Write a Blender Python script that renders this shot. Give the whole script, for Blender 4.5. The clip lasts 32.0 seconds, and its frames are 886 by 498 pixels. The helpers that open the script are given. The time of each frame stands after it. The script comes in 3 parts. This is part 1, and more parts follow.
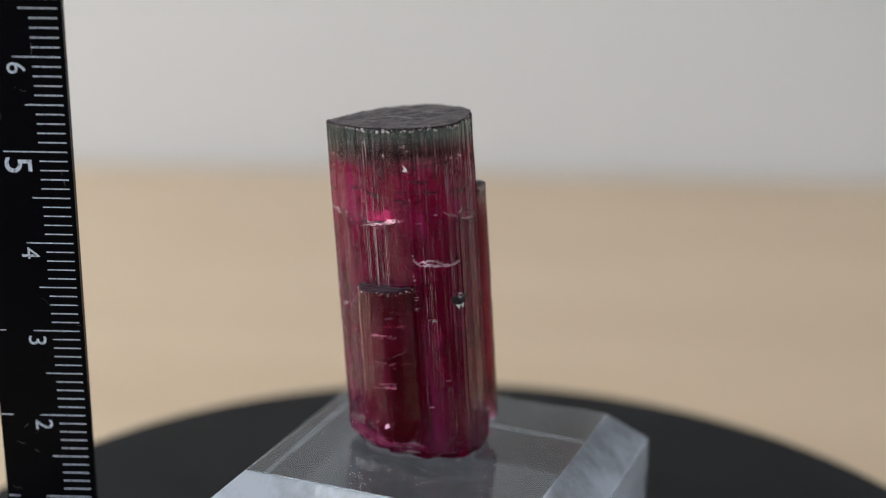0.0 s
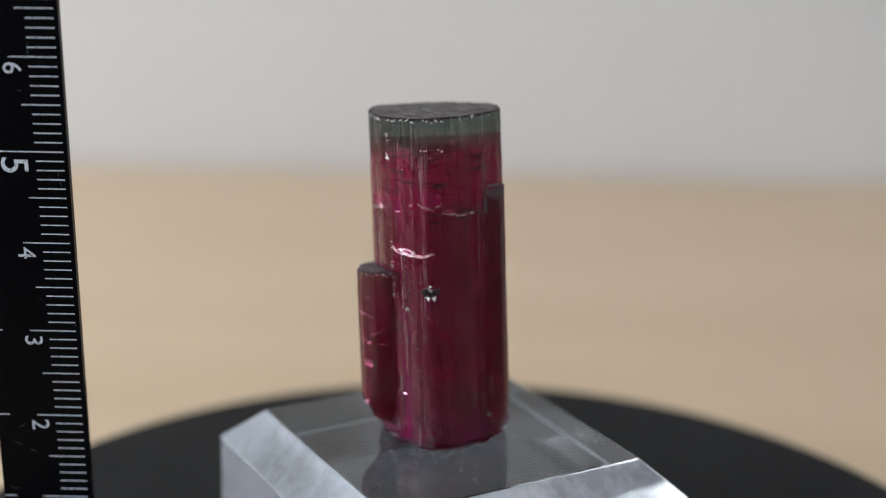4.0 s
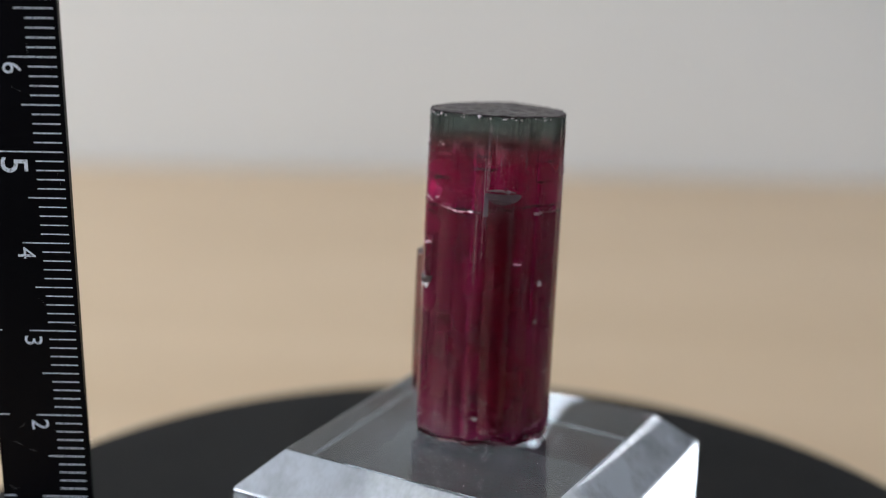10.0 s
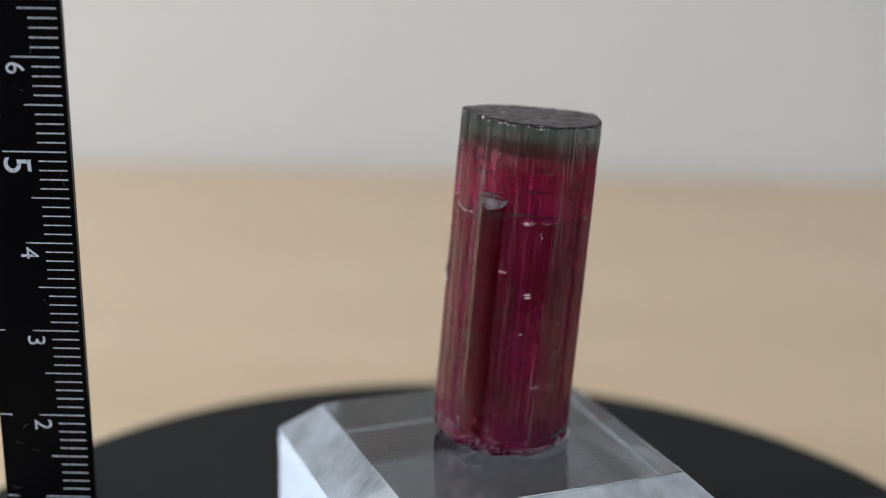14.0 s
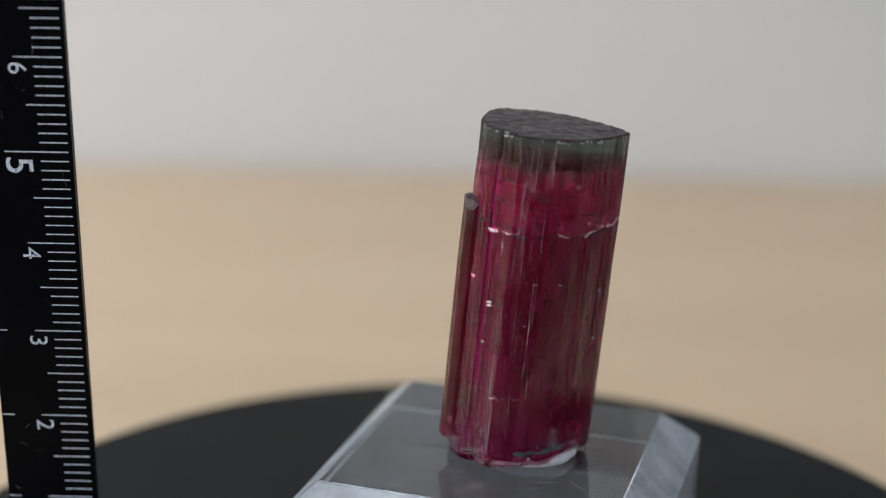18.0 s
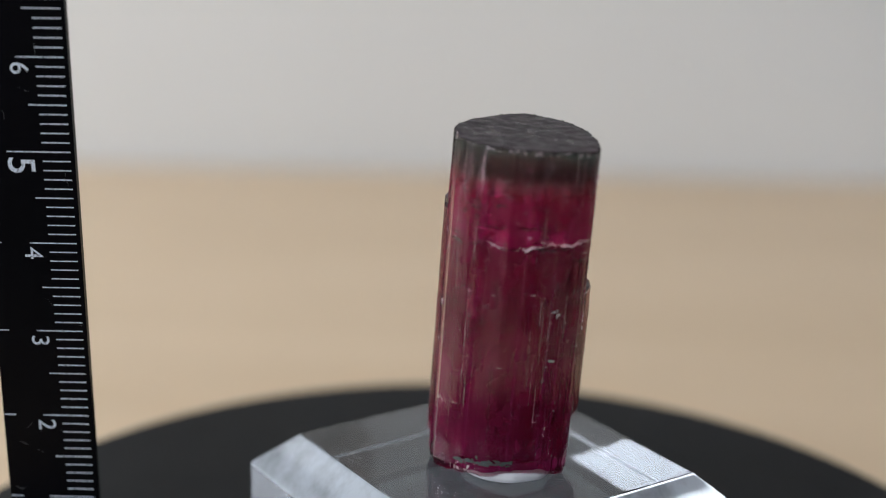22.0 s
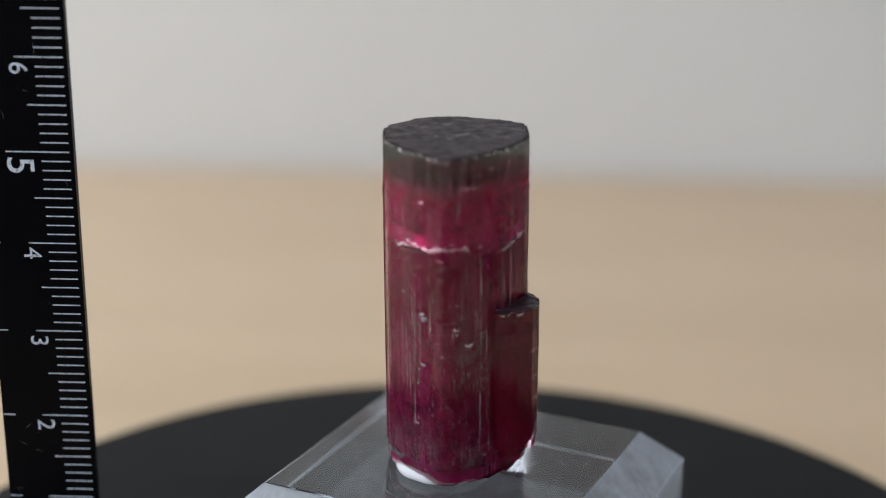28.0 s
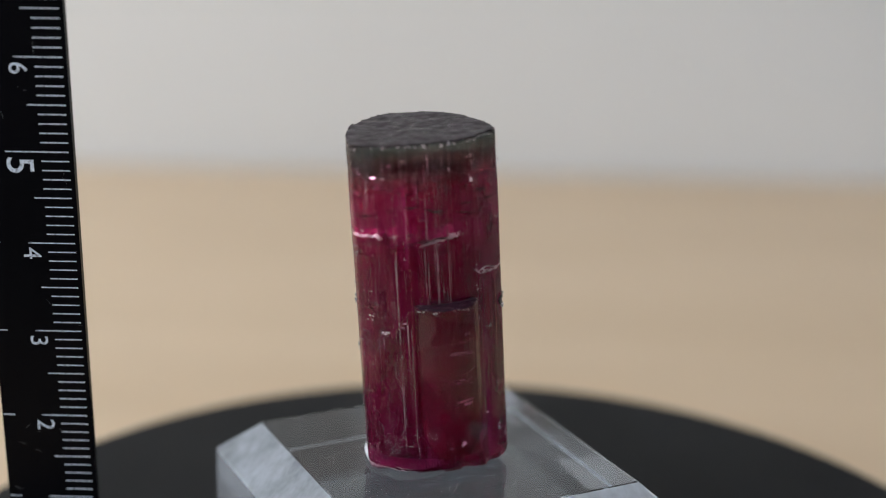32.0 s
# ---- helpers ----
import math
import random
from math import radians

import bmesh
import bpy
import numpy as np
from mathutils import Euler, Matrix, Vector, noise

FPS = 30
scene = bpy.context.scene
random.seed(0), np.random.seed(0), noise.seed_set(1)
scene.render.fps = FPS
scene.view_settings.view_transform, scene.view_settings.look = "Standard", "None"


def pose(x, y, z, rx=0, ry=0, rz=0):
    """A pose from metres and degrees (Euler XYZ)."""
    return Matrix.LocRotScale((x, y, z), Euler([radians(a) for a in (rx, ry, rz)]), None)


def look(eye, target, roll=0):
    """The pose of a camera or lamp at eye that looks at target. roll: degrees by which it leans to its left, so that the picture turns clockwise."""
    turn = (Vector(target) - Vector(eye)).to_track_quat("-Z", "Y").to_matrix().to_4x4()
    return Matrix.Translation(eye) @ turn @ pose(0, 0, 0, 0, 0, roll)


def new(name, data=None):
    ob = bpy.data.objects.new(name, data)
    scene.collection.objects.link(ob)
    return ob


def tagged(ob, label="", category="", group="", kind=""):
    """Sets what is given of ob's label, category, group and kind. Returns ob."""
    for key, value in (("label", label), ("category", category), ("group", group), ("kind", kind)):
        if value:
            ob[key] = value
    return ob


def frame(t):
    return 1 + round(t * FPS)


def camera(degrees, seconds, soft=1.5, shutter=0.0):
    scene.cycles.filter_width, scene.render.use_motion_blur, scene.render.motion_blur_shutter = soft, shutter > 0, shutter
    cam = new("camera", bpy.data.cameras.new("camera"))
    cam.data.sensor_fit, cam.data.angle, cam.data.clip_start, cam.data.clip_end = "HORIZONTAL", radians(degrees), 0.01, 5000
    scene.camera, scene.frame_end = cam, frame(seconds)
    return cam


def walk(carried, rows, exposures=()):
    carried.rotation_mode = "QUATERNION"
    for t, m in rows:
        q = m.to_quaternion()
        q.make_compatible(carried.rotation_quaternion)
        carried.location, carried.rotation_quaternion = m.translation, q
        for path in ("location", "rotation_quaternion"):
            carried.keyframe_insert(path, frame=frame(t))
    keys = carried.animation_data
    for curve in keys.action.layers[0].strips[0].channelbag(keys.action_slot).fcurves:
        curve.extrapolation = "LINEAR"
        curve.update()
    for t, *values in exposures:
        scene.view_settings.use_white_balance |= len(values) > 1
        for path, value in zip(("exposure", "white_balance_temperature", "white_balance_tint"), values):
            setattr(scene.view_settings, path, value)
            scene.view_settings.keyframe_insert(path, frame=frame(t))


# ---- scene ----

# ---------------------------------------------------------------- camera
EYE = Vector((0.0, -0.15361, 0.10704))
AHEAD = Vector((-0.02037, 0.96107, -0.27556))
cam = camera(33.944, 32.0, soft=1.05)
cam.data.dof.use_dof = True
cam.data.dof.focus_distance = 0.155
cam.data.dof.aperture_fstop = 10.5
walk(cam, [(0, look(EYE, EYE + AHEAD, 1.114)), (32, look(EYE, EYE + AHEAD, 1.114))])

# heights: the desk's top is z = 0
MM = 0.001
Z_PLATTER = 0.0219
Z_BLOCK = 0.040
TURN = -9.7557            # degrees a second, clockwise seen from above


def spin(t):
    return pose(0, 0, 0, 0, 0, TURN * t)


# ---------------------------------------------------------------- world and light
world = bpy.data.worlds.new("daylight")
scene.world = world
world.use_nodes = True
sky = world.node_tree.nodes.new("ShaderNodeTexSky")
sky.sky_type = "NISHITA"
sky.sun_disc = False
sky.sun_elevation = radians(35)
sky.sun_rotation = radians(200)
world.node_tree.links.new(sky.outputs[0], world.node_tree.nodes["Background"].inputs[0])
world.node_tree.nodes["Background"].inputs[1].default_value = 0.1


def area_light(name, eye, target, sx, sy, watts, colour):
    data = bpy.data.lights.new(name, "AREA")
    data.shape, data.size, data.size_y, data.energy, data.color = "RECTANGLE", sx, sy, watts, colour
    ob = new(name, data)
    ob.matrix_world = look(eye, target)
    return ob


# West and north follow from reflections; south, southeast and east are added fill.
area_light("window_daylight_west", (-0.68, -0.235, 0.40), (0.2, -0.235, 0.40), 1.0, 0.40, 9.4, (0.90, 0.95, 1.0))
area_light("fill_daylight_south", (0.0, -2.58, 0.80), (0.0, 0.0, 0.80), 1.2, 1.3, 5.4, (0.92, 0.95, 1.0))
area_light("fill_daylight_southeast", (1.58, -2.10, 0.95), (0.2, -2.10, 0.95), 0.7, 1.1, 3.5, (0.84, 0.91, 1.0))
area_light("window_daylight_north", (1.0, 0.40, 0.78), (1.0, -1.0, 0.78), 0.44, 0.56, 7.5, (0.84, 0.88, 1.0))
area_light("fill_daylight_east", (1.58, -0.07, 0.85), (0.2, -0.07, 0.85), 0.55, 1.0, 0.8, (0.80, 0.82, 1.0))
scene.view_settings.exposure = 0.0


# ---------------------------------------------------------------- helpers
def part(name, bm, material, parent, label="", smooth=False):
    me = bpy.data.meshes.new(name)
    bm.to_mesh(me)
    bm.free()
    if smooth:
        me.polygons.foreach_set("use_smooth", [True] * len(me.polygons))
    me.materials.append(material)
    ob = new(name, me)
    if parent is not None:
        ob.parent = parent
    if label:
        ob["label"] = label
    return ob


def box(bm, x0, x1, y0, y1, z0, z1, bevel=0.0):
    m = Matrix.LocRotScale(((x0 + x1) / 2, (y0 + y1) / 2, (z0 + z1) / 2), None, (x1 - x0, y1 - y0, z1 - z0))
    vs = bmesh.ops.create_cube(bm, size=1.0, matrix=m)["verts"]
    if bevel:
        es = list({e for v in vs for e in v.link_edges})
        bmesh.ops.bevel(bm, geom=es, offset=bevel, segments=2, profile=0.5, affect="EDGES")
    return bm


def rings(bm, loops, cap_bottom=True, cap_top=True):
    """Skin a stack of equal rings of points."""
    n = len(loops[0])
    made = [[bm.verts.new(p) for p in loop] for loop in loops]
    for a, b in zip(made, made[1:]):
        for i in range(n):
            bm.faces.new((a[i], a[(i + 1) % n], b[(i + 1) % n], b[i]))
    if cap_bottom:
        bm.faces.new(made[0][::-1])
    if cap_top:
        bm.faces.new(made[-1])
    return made


def lathe(bm, profile, n=96):
    return rings(bm, [[(r * math.cos(2 * math.pi * i / n), r * math.sin(2 * math.pi * i / n), z) for i in range(n)] for r, z in profile])


# ---------------------------------------------------------------- materials
def material(name, colour, rough=0.5, metal=0.0, transmission=0.0, ior=1.5, specular=0.5):
    m = bpy.data.materials.new(name)
    m.use_nodes = True
    b = m.node_tree.nodes["Principled BSDF"]
    b.inputs["Base Color"].default_value = (*colour, 1)
    b.inputs["Roughness"].default_value = rough
    b.inputs["Metallic"].default_value = metal
    b.inputs["Transmission Weight"].default_value = transmission
    b.inputs["IOR"].default_value = ior
    b.inputs["Specular IOR Level"].default_value = specular
    return m


class Nodes:
    """Short hand for a material's node tree."""

    def __init__(self, m):
        self.tree = m.node_tree
        self.bsdf = self.tree.nodes["Principled BSDF"]

    def add(self, kind, **props):
        n = self.tree.nodes.new(kind)
        for k, val in props.items():
            n.inputs[k].default_value = val
        return n

    def link(self, a, b):
        self.tree.links.new(a, b)

    def coords(self, scale):
        c = self.add("ShaderNodeTexCoord")
        mp = self.add("ShaderNodeMapping")
        mp.inputs["Scale"].default_value = scale
        self.link(c.outputs["Object"], mp.inputs["Vector"])
        return mp.outputs["Vector"]

    def noise(self, vector, scale, detail=4.0, rough=0.55):
        n = self.add("ShaderNodeTexNoise", Scale=scale, Detail=detail, Roughness=rough)
        self.link(vector, n.inputs["Vector"])
        return n.outputs["Fac"]

    def ramp(self, fac, stops):
        r = self.add("ShaderNodeValToRGB")
        els = r.color_ramp.elements
        while len(els) < len(stops):
            els.new(0.5)
        for e, (p, c) in zip(els, stops):
            e.position, e.color = p, (*c, 1) if len(c) == 3 else c
        self.link(fac, r.inputs["Fac"])
        return r.outputs["Color"]

    def mix(self, fac, a, b, blend="MIX"):
        m = self.add("ShaderNodeMix")
        m.data_type, m.blend_type = "RGBA", blend
        for sock, val in ((0, fac), (6, a), (7, b)):
            if isinstance(val, (int, float)):
                m.inputs[sock].default_value = val if sock == 0 else (val, val, val, 1)
            elif isinstance(val, tuple):
                m.inputs[sock].default_value = (*val, 1)
            else:
                self.link(val, m.inputs[sock])
        return m.outputs[2]

    def bump(self, height, strength, distance):
        b = self.add("ShaderNodeBump", Strength=strength, Distance=distance)
        self.link(height, b.inputs["Height"])
        self.link(b.outputs["Normal"], self.bsdf.inputs["Normal"])
        return b


def plaster_material(name, colour):
    m = material(name, colour, 0.9, specular=0.2)
    n = Nodes(m)
    v = n.coords((1, 1, 1))
    n.link(n.mix(n.noise(v, 2.5), tuple(c * 0.94 for c in colour), colour), n.bsdf.inputs["Base Color"])
    n.bump(n.noise(v, 220.0, 3.0), 0.15, 0.001)
    return m


def wood_material(name):
    m = material(name, (0.5, 0.38, 0.24), 0.36, specular=0.36)
    n = Nodes(m)
    v = n.coords((1, 6, 6))
    grain = n.ramp(n.noise(v, 5.0, 6.0), [(0.3, (0.59, 0.44, 0.285)), (0.55, (0.67, 0.512, 0.348)), (0.75, (0.725, 0.562, 0.395))])
    fine = n.noise(n.coords((3, 60, 60)), 12.0, 3.0)
    n.link(n.mix(n.mix(0.5, fine, 0.4), grain, (0.62, 0.462, 0.298)), n.bsdf.inputs["Base Color"])
    n.bump(fine, 0.1, 0.0005)
    return m


# Unseen wall behind the camera, darkened so the crystal's faces reflect less light.
DIMMING_WALL = plaster_material("reflection-dimming wall tone", (0.10, 0.10, 0.105))
WALL = plaster_material("white wall paint", (0.712, 0.708, 0.698))
CEILING = plaster_material("ceiling paint", (0.80, 0.79, 0.77))
# The floor is never in view; its dark tone keeps downward reflections dim.
FLOOR = plaster_material("reflection-dimming floor tone", (0.07, 0.068, 0.065))
WOOD = wood_material("light birch veneer")
FRAME = material("white window paint", (0.78, 0.78, 0.77), 0.4)
GLASS = material("window glass", (1, 1, 1), 0.0, transmission=1.0, ior=1.45)


def platter_material():
    m = material("matte black plastic", (0.022, 0.022, 0.023), 0.6, specular=0.12)
    n = Nodes(m)
    v = n.coords((1, 1, 1))
    n.link(n.ramp(n.noise(v, 60.0, 5.0), [(0.3, (0.0075, 0.0080, 0.0088)), (0.7, (0.0125, 0.0132, 0.0142))]), n.bsdf.inputs["Base Color"])
    n.bump(n.noise(v, 3000.0, 2.0), 0.2, 0.00005)
    return m


PLATTER = platter_material()


def acrylic_material(name, colour, clear, low, high, scale, streak):
    m = material(name, colour, 0.015, transmission=clear, ior=1.49, specular=0.5)
    n = Nodes(m)
    v = n.coords(streak)
    n.link(n.ramp(n.noise(v, scale, 5.0), [(0.4, (low,) * 3), (0.75, (high,) * 3)]), n.bsdf.inputs["Roughness"])
    n.bump(n.noise(v, scale * 0.5, 2.0), 0.02, 0.0001)
    return m


ACRYLIC = acrylic_material("polished clear acrylic", (0.87, 0.925, 1.0), 1.0, 0.0, 0.03, 200.0, (1, 0.6, 1))
ACRYLIC_HAZED = acrylic_material("brightened chamfer acrylic", (0.95, 0.97, 1.0), 1.0, 0.02, 0.22, 240.0, (1, 1, 0.25))


def frost(m, colour, low, high, forward):
    """Lay a pale, light-scattering haze over a clear material to brighten it; forward: the share that passes through.
    """
    n = Nodes(m)
    haze, back, both, sum_ = n.add("ShaderNodeBsdfTranslucent"), n.add("ShaderNodeBsdfDiffuse"), n.add("ShaderNodeMixShader"), n.add("ShaderNodeMixShader")
    for node in (haze, back):
        node.inputs["Color"].default_value = (*colour, 1)
    both.inputs[0].default_value = forward
    n.link(back.outputs[0], both.inputs[1])
    n.link(haze.outputs[0], both.inputs[2])
    n.link(n.ramp(n.noise(n.coords((1, 1, 0.5)), 85.0, 5.0, 0.7), [(0.38, (low,) * 3), (0.62, (high,) * 3)]), sum_.inputs[0])
    n.link(n.bsdf.outputs[0], sum_.inputs[1])
    n.link(both.outputs[0], sum_.inputs[2])
    n.link(sum_.outputs[0], n.tree.nodes["Material Output"].inputs["Surface"])


# Pale haze on the chamfers stands in for light trapped inside the block.
frost(ACRYLIC_HAZED, (0.84, 0.91, 1.0), 0.34, 0.70, 0.55)
SCRATCH = material("scuffed acrylic", (0.36, 0.37, 0.40), 0.45)


def height_zones(n, stops, wobble, low=0.0, high=0.040):
    """A colour by the height along the prism, with a wavy boundary."""
    c = n.add("ShaderNodeTexCoord")
    s = n.add("ShaderNodeSeparateXYZ")
    n.link(c.outputs["Object"], s.inputs[0])
    wave = n.add("ShaderNodeMath")
    wave.operation = "MULTIPLY_ADD"
    n.link(n.noise(n.coords((1, 1, 1)), 260.0, 5.0), wave.inputs[0])
    wave.inputs[1].default_value = wobble
    n.link(s.outputs["Z"], wave.inputs[2])
    rel = n.add("ShaderNodeMapRange")
    for i, val in ((1, low + wobble / 2), (2, high + wobble / 2), (3, 0.0), (4, 1.0)):
        rel.inputs[i].default_value = val
    n.link(wave.outputs[0], rel.inputs[0])
    return n.ramp(rel.outputs[0], stops), s


def skin_material(name, stops, transmission, etched, ior=1.46):
    """Clear outer skin of the prism: fine vertical lines, and one etched, pitted side."""
    m = material(name, (0.7, 0.6, 0.6), 0.05, transmission=transmission, ior=ior, specular=0.36)
    n = Nodes(m)
    colour, xyz = height_zones(n, stops, 0.0012)
    n.link(colour, n.bsdf.inputs["Base Color"])
    broad = n.ramp(n.noise(n.coords((1, 1, 0.02)), 420.0, 2.0), [(0.38, (0.1,) * 3), (0.58, (1.0,) * 3)])
    lines = n.mix(broad, (0.5, 0.5, 0.5), n.noise(n.coords((1, 1, 0.012)), 2200.0, 2.0))
    pits = n.noise(n.coords((1, 1, 0.45)), 1500.0, 3.0, 0.6)
    if etched:
        side = n.add("ShaderNodeMapRange")
        for i, val in ((1, -0.0064), (2, -0.0092), (3, 0.0), (4, 1.0)):
            side.inputs[i].default_value = val
        n.link(xyz.outputs["X"], side.inputs[0])
        relief = n.mix(side.outputs[0], lines, n.mix(0.5, lines, n.ramp(pits, [(0.42, (0.0,) * 3), (0.6, (1.0,) * 3)])))
        rough = n.mix(side.outputs[0], n.ramp(lines, [(0.4, (0.03,) * 3), (0.75, (0.12,) * 3)]), n.ramp(pits, [(0.4, (0.08,) * 3), (0.65, (0.30,) * 3)]))
    else:
        relief, rough = lines, n.ramp(lines, [(0.4, (0.04,) * 3), (0.75, (0.16,) * 3)])
    n.link(rough, n.bsdf.inputs["Roughness"])
    n.bump(relief, 0.6, 0.00006)
    return m


def core_material(name, stops, murk, low, high):
    """Tinted inside of the crystal with soft clouds that scatter light; no bending of light at its bound."""
    m = bpy.data.materials.new(name)
    m.use_nodes = True
    n = Nodes(m)
    clear, cloud, mixed = n.add("ShaderNodeBsdfTransparent"), n.add("ShaderNodeBsdfDiffuse"), n.add("ShaderNodeMixShader")
    n.link(height_zones(n, stops, 0.0035)[0], clear.inputs["Color"])
    n.link(height_zones(n, murk, 0.0030)[0], cloud.inputs["Color"])
    n.link(n.ramp(n.noise(n.coords((1, 1, 0.7)), 190.0, 4.0, 0.6), [(0.30, (low,) * 3), (0.70, (high,) * 3)]), mixed.inputs[0])
    n.link(clear.outputs[0], mixed.inputs[1])
    n.link(cloud.outputs[0], mixed.inputs[2])
    n.link(mixed.outputs[0], n.tree.nodes["Material Output"].inputs["Surface"])
    return m


CRYSTAL = skin_material("tourmaline skin", [(0.0, (0.80, 0.56, 0.62)), (0.80, (0.80, 0.57, 0.61)), (0.86, (0.72, 0.64, 0.63)), (0.885, (0.58, 0.64, 0.63)),
                                            (1.0, (0.47, 0.55, 0.54))], 1.0, True)
SIDE_CRYSTAL = skin_material("tourmaline side skin", [(0.0, (0.66, 0.28, 0.38)), (0.36, (0.62, 0.32, 0.38)), (0.44, (0.60, 0.44, 0.44)), (1.0, (0.56, 0.46, 0.45))], 1.0, False, 1.38)
STEP_CRYSTAL = skin_material("tourmaline step skin", [(0.0, (0.70, 0.34, 0.44)), (1.0, (0.72, 0.50, 0.54))], 1.0, False, 1.2)
RIDGE_CRYSTAL = skin_material("tourmaline ridge skin", [(0.0, (0.66, 0.40, 0.46)), (0.5, (0.62, 0.40, 0.44)), (0.655, (0.58, 0.40, 0.43)), (0.672, (0.80, 0.74, 0.76)), (1.0, (0.78, 0.74, 0.75))], 1.0, False, 1.36)
MURK = [(0.0, (0.72, 0.085, 0.32)), (0.40, (0.66, 0.060, 0.25)), (0.66, (0.62, 0.048, 0.20)), (0.71, (0.84, 0.075, 0.34)), (0.81, (0.74, 0.070, 0.25)), (0.855, (0.26, 0.17, 0.16)), (0.89, (0.17, 0.22, 0.205)), (1.0, (0.15, 0.19, 0.18))]
CORE_OUTER = core_material("pink core rim", [(0.0, (0.68, 0.14, 0.40)), (0.30, (0.62, 0.095, 0.32)), (0.66, (0.60, 0.085, 0.28)), (0.70, (0.74, 0.095, 0.38)),
                                             (0.80, (0.68, 0.11, 0.32)), (0.835, (0.76, 0.34, 0.38)), (0.858, (0.92, 0.86, 0.85)), (1.0, (0.9, 0.9, 0.9))], MURK, 0.13, 0.35)
CORE_INNER = core_material("pink core heart", [(0.0, (0.64, 0.18, 0.38)), (0.30, (0.58, 0.11, 0.32)), (0.66, (0.58, 0.10, 0.28)), (0.70, (0.74, 0.13, 0.40)),
                                               (0.80, (0.74, 0.18, 0.40)), (0.83, (0.95, 0.82, 0.86)), (1.0, (0.95, 0.85, 0.88))], MURK, 0.15, 0.45)
STUMP_CORE = core_material("crimson side core", [(0.0, (0.74, 0.30, 0.42)), (0.30, (0.74, 0.36, 0.44)), (0.40, (0.70, 0.30, 0.42)), (0.45, (0.84, 0.62, 0.62)), (1.0, (0.82, 0.68, 0.66))],
                           [(0.0, (0.60, 0.060, 0.22)), (0.38, (0.56, 0.060, 0.20)), (0.45, (0.46, 0.060, 0.15)), (1.0, (0.36, 0.07, 0.13))], 0.20, 0.38)
RIDGE_CORE = core_material("brown-red ridge core", [(0.0, (0.78, 0.34, 0.44)), (0.64, (0.74, 0.36, 0.42)), (0.68, (0.88, 0.78, 0.80)), (1.0, (0.86, 0.80, 0.80))],
                           [(0.0, (0.48, 0.045, 0.16)), (0.64, (0.42, 0.050, 0.12)), (0.69, (0.22, 0.14, 0.16)), (1.0, (0.20, 0.16, 0.17))], 0.12, 0.26)
CAP_CORE = core_material("grey-green cap inside", [(0.0, (0.95, 0.92, 0.92)), (0.838, (0.95, 0.90, 0.90)), (0.872, (0.58, 0.62, 0.60)), (1.0, (0.48, 0.54, 0.53))], MURK, 0.05, 0.2)


def cap_material():
    m = material("etched grey termination", (0.10, 0.11, 0.11), 0.35, ior=1.5, specular=0.11)
    n = Nodes(m)
    v = n.coords((1, 1, 1))
    n.link(n.ramp(n.noise(v, 700.0, 6.0), [(0.3, (0.010, 0.0072, 0.0090)), (0.7, (0.042, 0.027, 0.036))]), n.bsdf.inputs["Base Color"])
    n.link(n.ramp(n.noise(v, 900.0, 5.0), [(0.35, (0.25,) * 3), (0.7, (0.5,) * 3)]), n.bsdf.inputs["Roughness"])
    n.bump(n.noise(v, 1500.0, 5.0), 0.18, 0.00008)
    return m


CAP = cap_material()
SIDE_TOP = material("dark plum end face", (0.028, 0.011, 0.021), 0.3, specular=0.15)
FLAKE = material("pale crystal chips and edge glint", (0.55, 0.46, 0.50), 0.2, ior=1.7)
CRACK = material("dark crack", (0.045, 0.008, 0.020), 0.5)
Nodes(CRACK).link(Nodes(CRACK).ramp(Nodes(CRACK).noise(Nodes(CRACK).coords((1, 1, 1)), 520.0, 3.0), [(0.40, (0.0,) * 3), (0.62, (0.85,) * 3)]), CRACK.node_tree.nodes["Principled BSDF"].inputs["Alpha"])
def stria_material(name, colour, rough, ior, most):
    """A growth line that fades and breaks along its length."""
    m = material(name, colour, rough, ior=ior)
    n = Nodes(m)
    n.link(n.ramp(n.noise(n.coords((1, 1, 0.16)), 1500.0, 3.0), [(0.38, (0.0,) * 3), (0.66, (most,) * 3)]), n.bsdf.inputs["Alpha"])
    return m


# Shaded and lit sides of the growth lines, put in as two colours.
STRIA_SHADE = stria_material("painted striation shade", (0.030, 0.016, 0.020), 0.25, 1.5, 0.95)
STRIA_GLINT = stria_material("painted striation glint", (0.52, 0.36, 0.42), 0.15, 1.7, 0.80)
RIDGE_TOP = material("grey chipped end", (0.085, 0.062, 0.075), 0.34, ior=1.5)
# Near-black plate colour gives the shade inside the notch.
HOLLOW_SHADE = material("painted hollow shade", (0.020, 0.010, 0.014), 0.35)
# The white stands in for the strong highlight on these chips.
GLINT_CHIP = material("glint-white chipped crystal", (0.86, 0.82, 0.85), 0.12, ior=1.8)
PIT = material("grey sparkling pit", (0.24, 0.235, 0.25), 0.12, ior=1.8)
DULL = material("grey-green fracture", (0.06, 0.068, 0.072), 0.3)


def veil_material():
    """A healed fracture: patchy pinkish film, clear between the patches."""
    m = material("fracture film", (1.0, 0.84, 0.94), 0.28, metal=0.9)
    n = Nodes(m)
    n.link(n.ramp(n.noise(n.coords((1, 1, 1)), 420.0, 5.0), [(0.40, (0.0,) * 3), (0.64, (0.76,) * 3)]), n.bsdf.inputs["Alpha"])
    return m


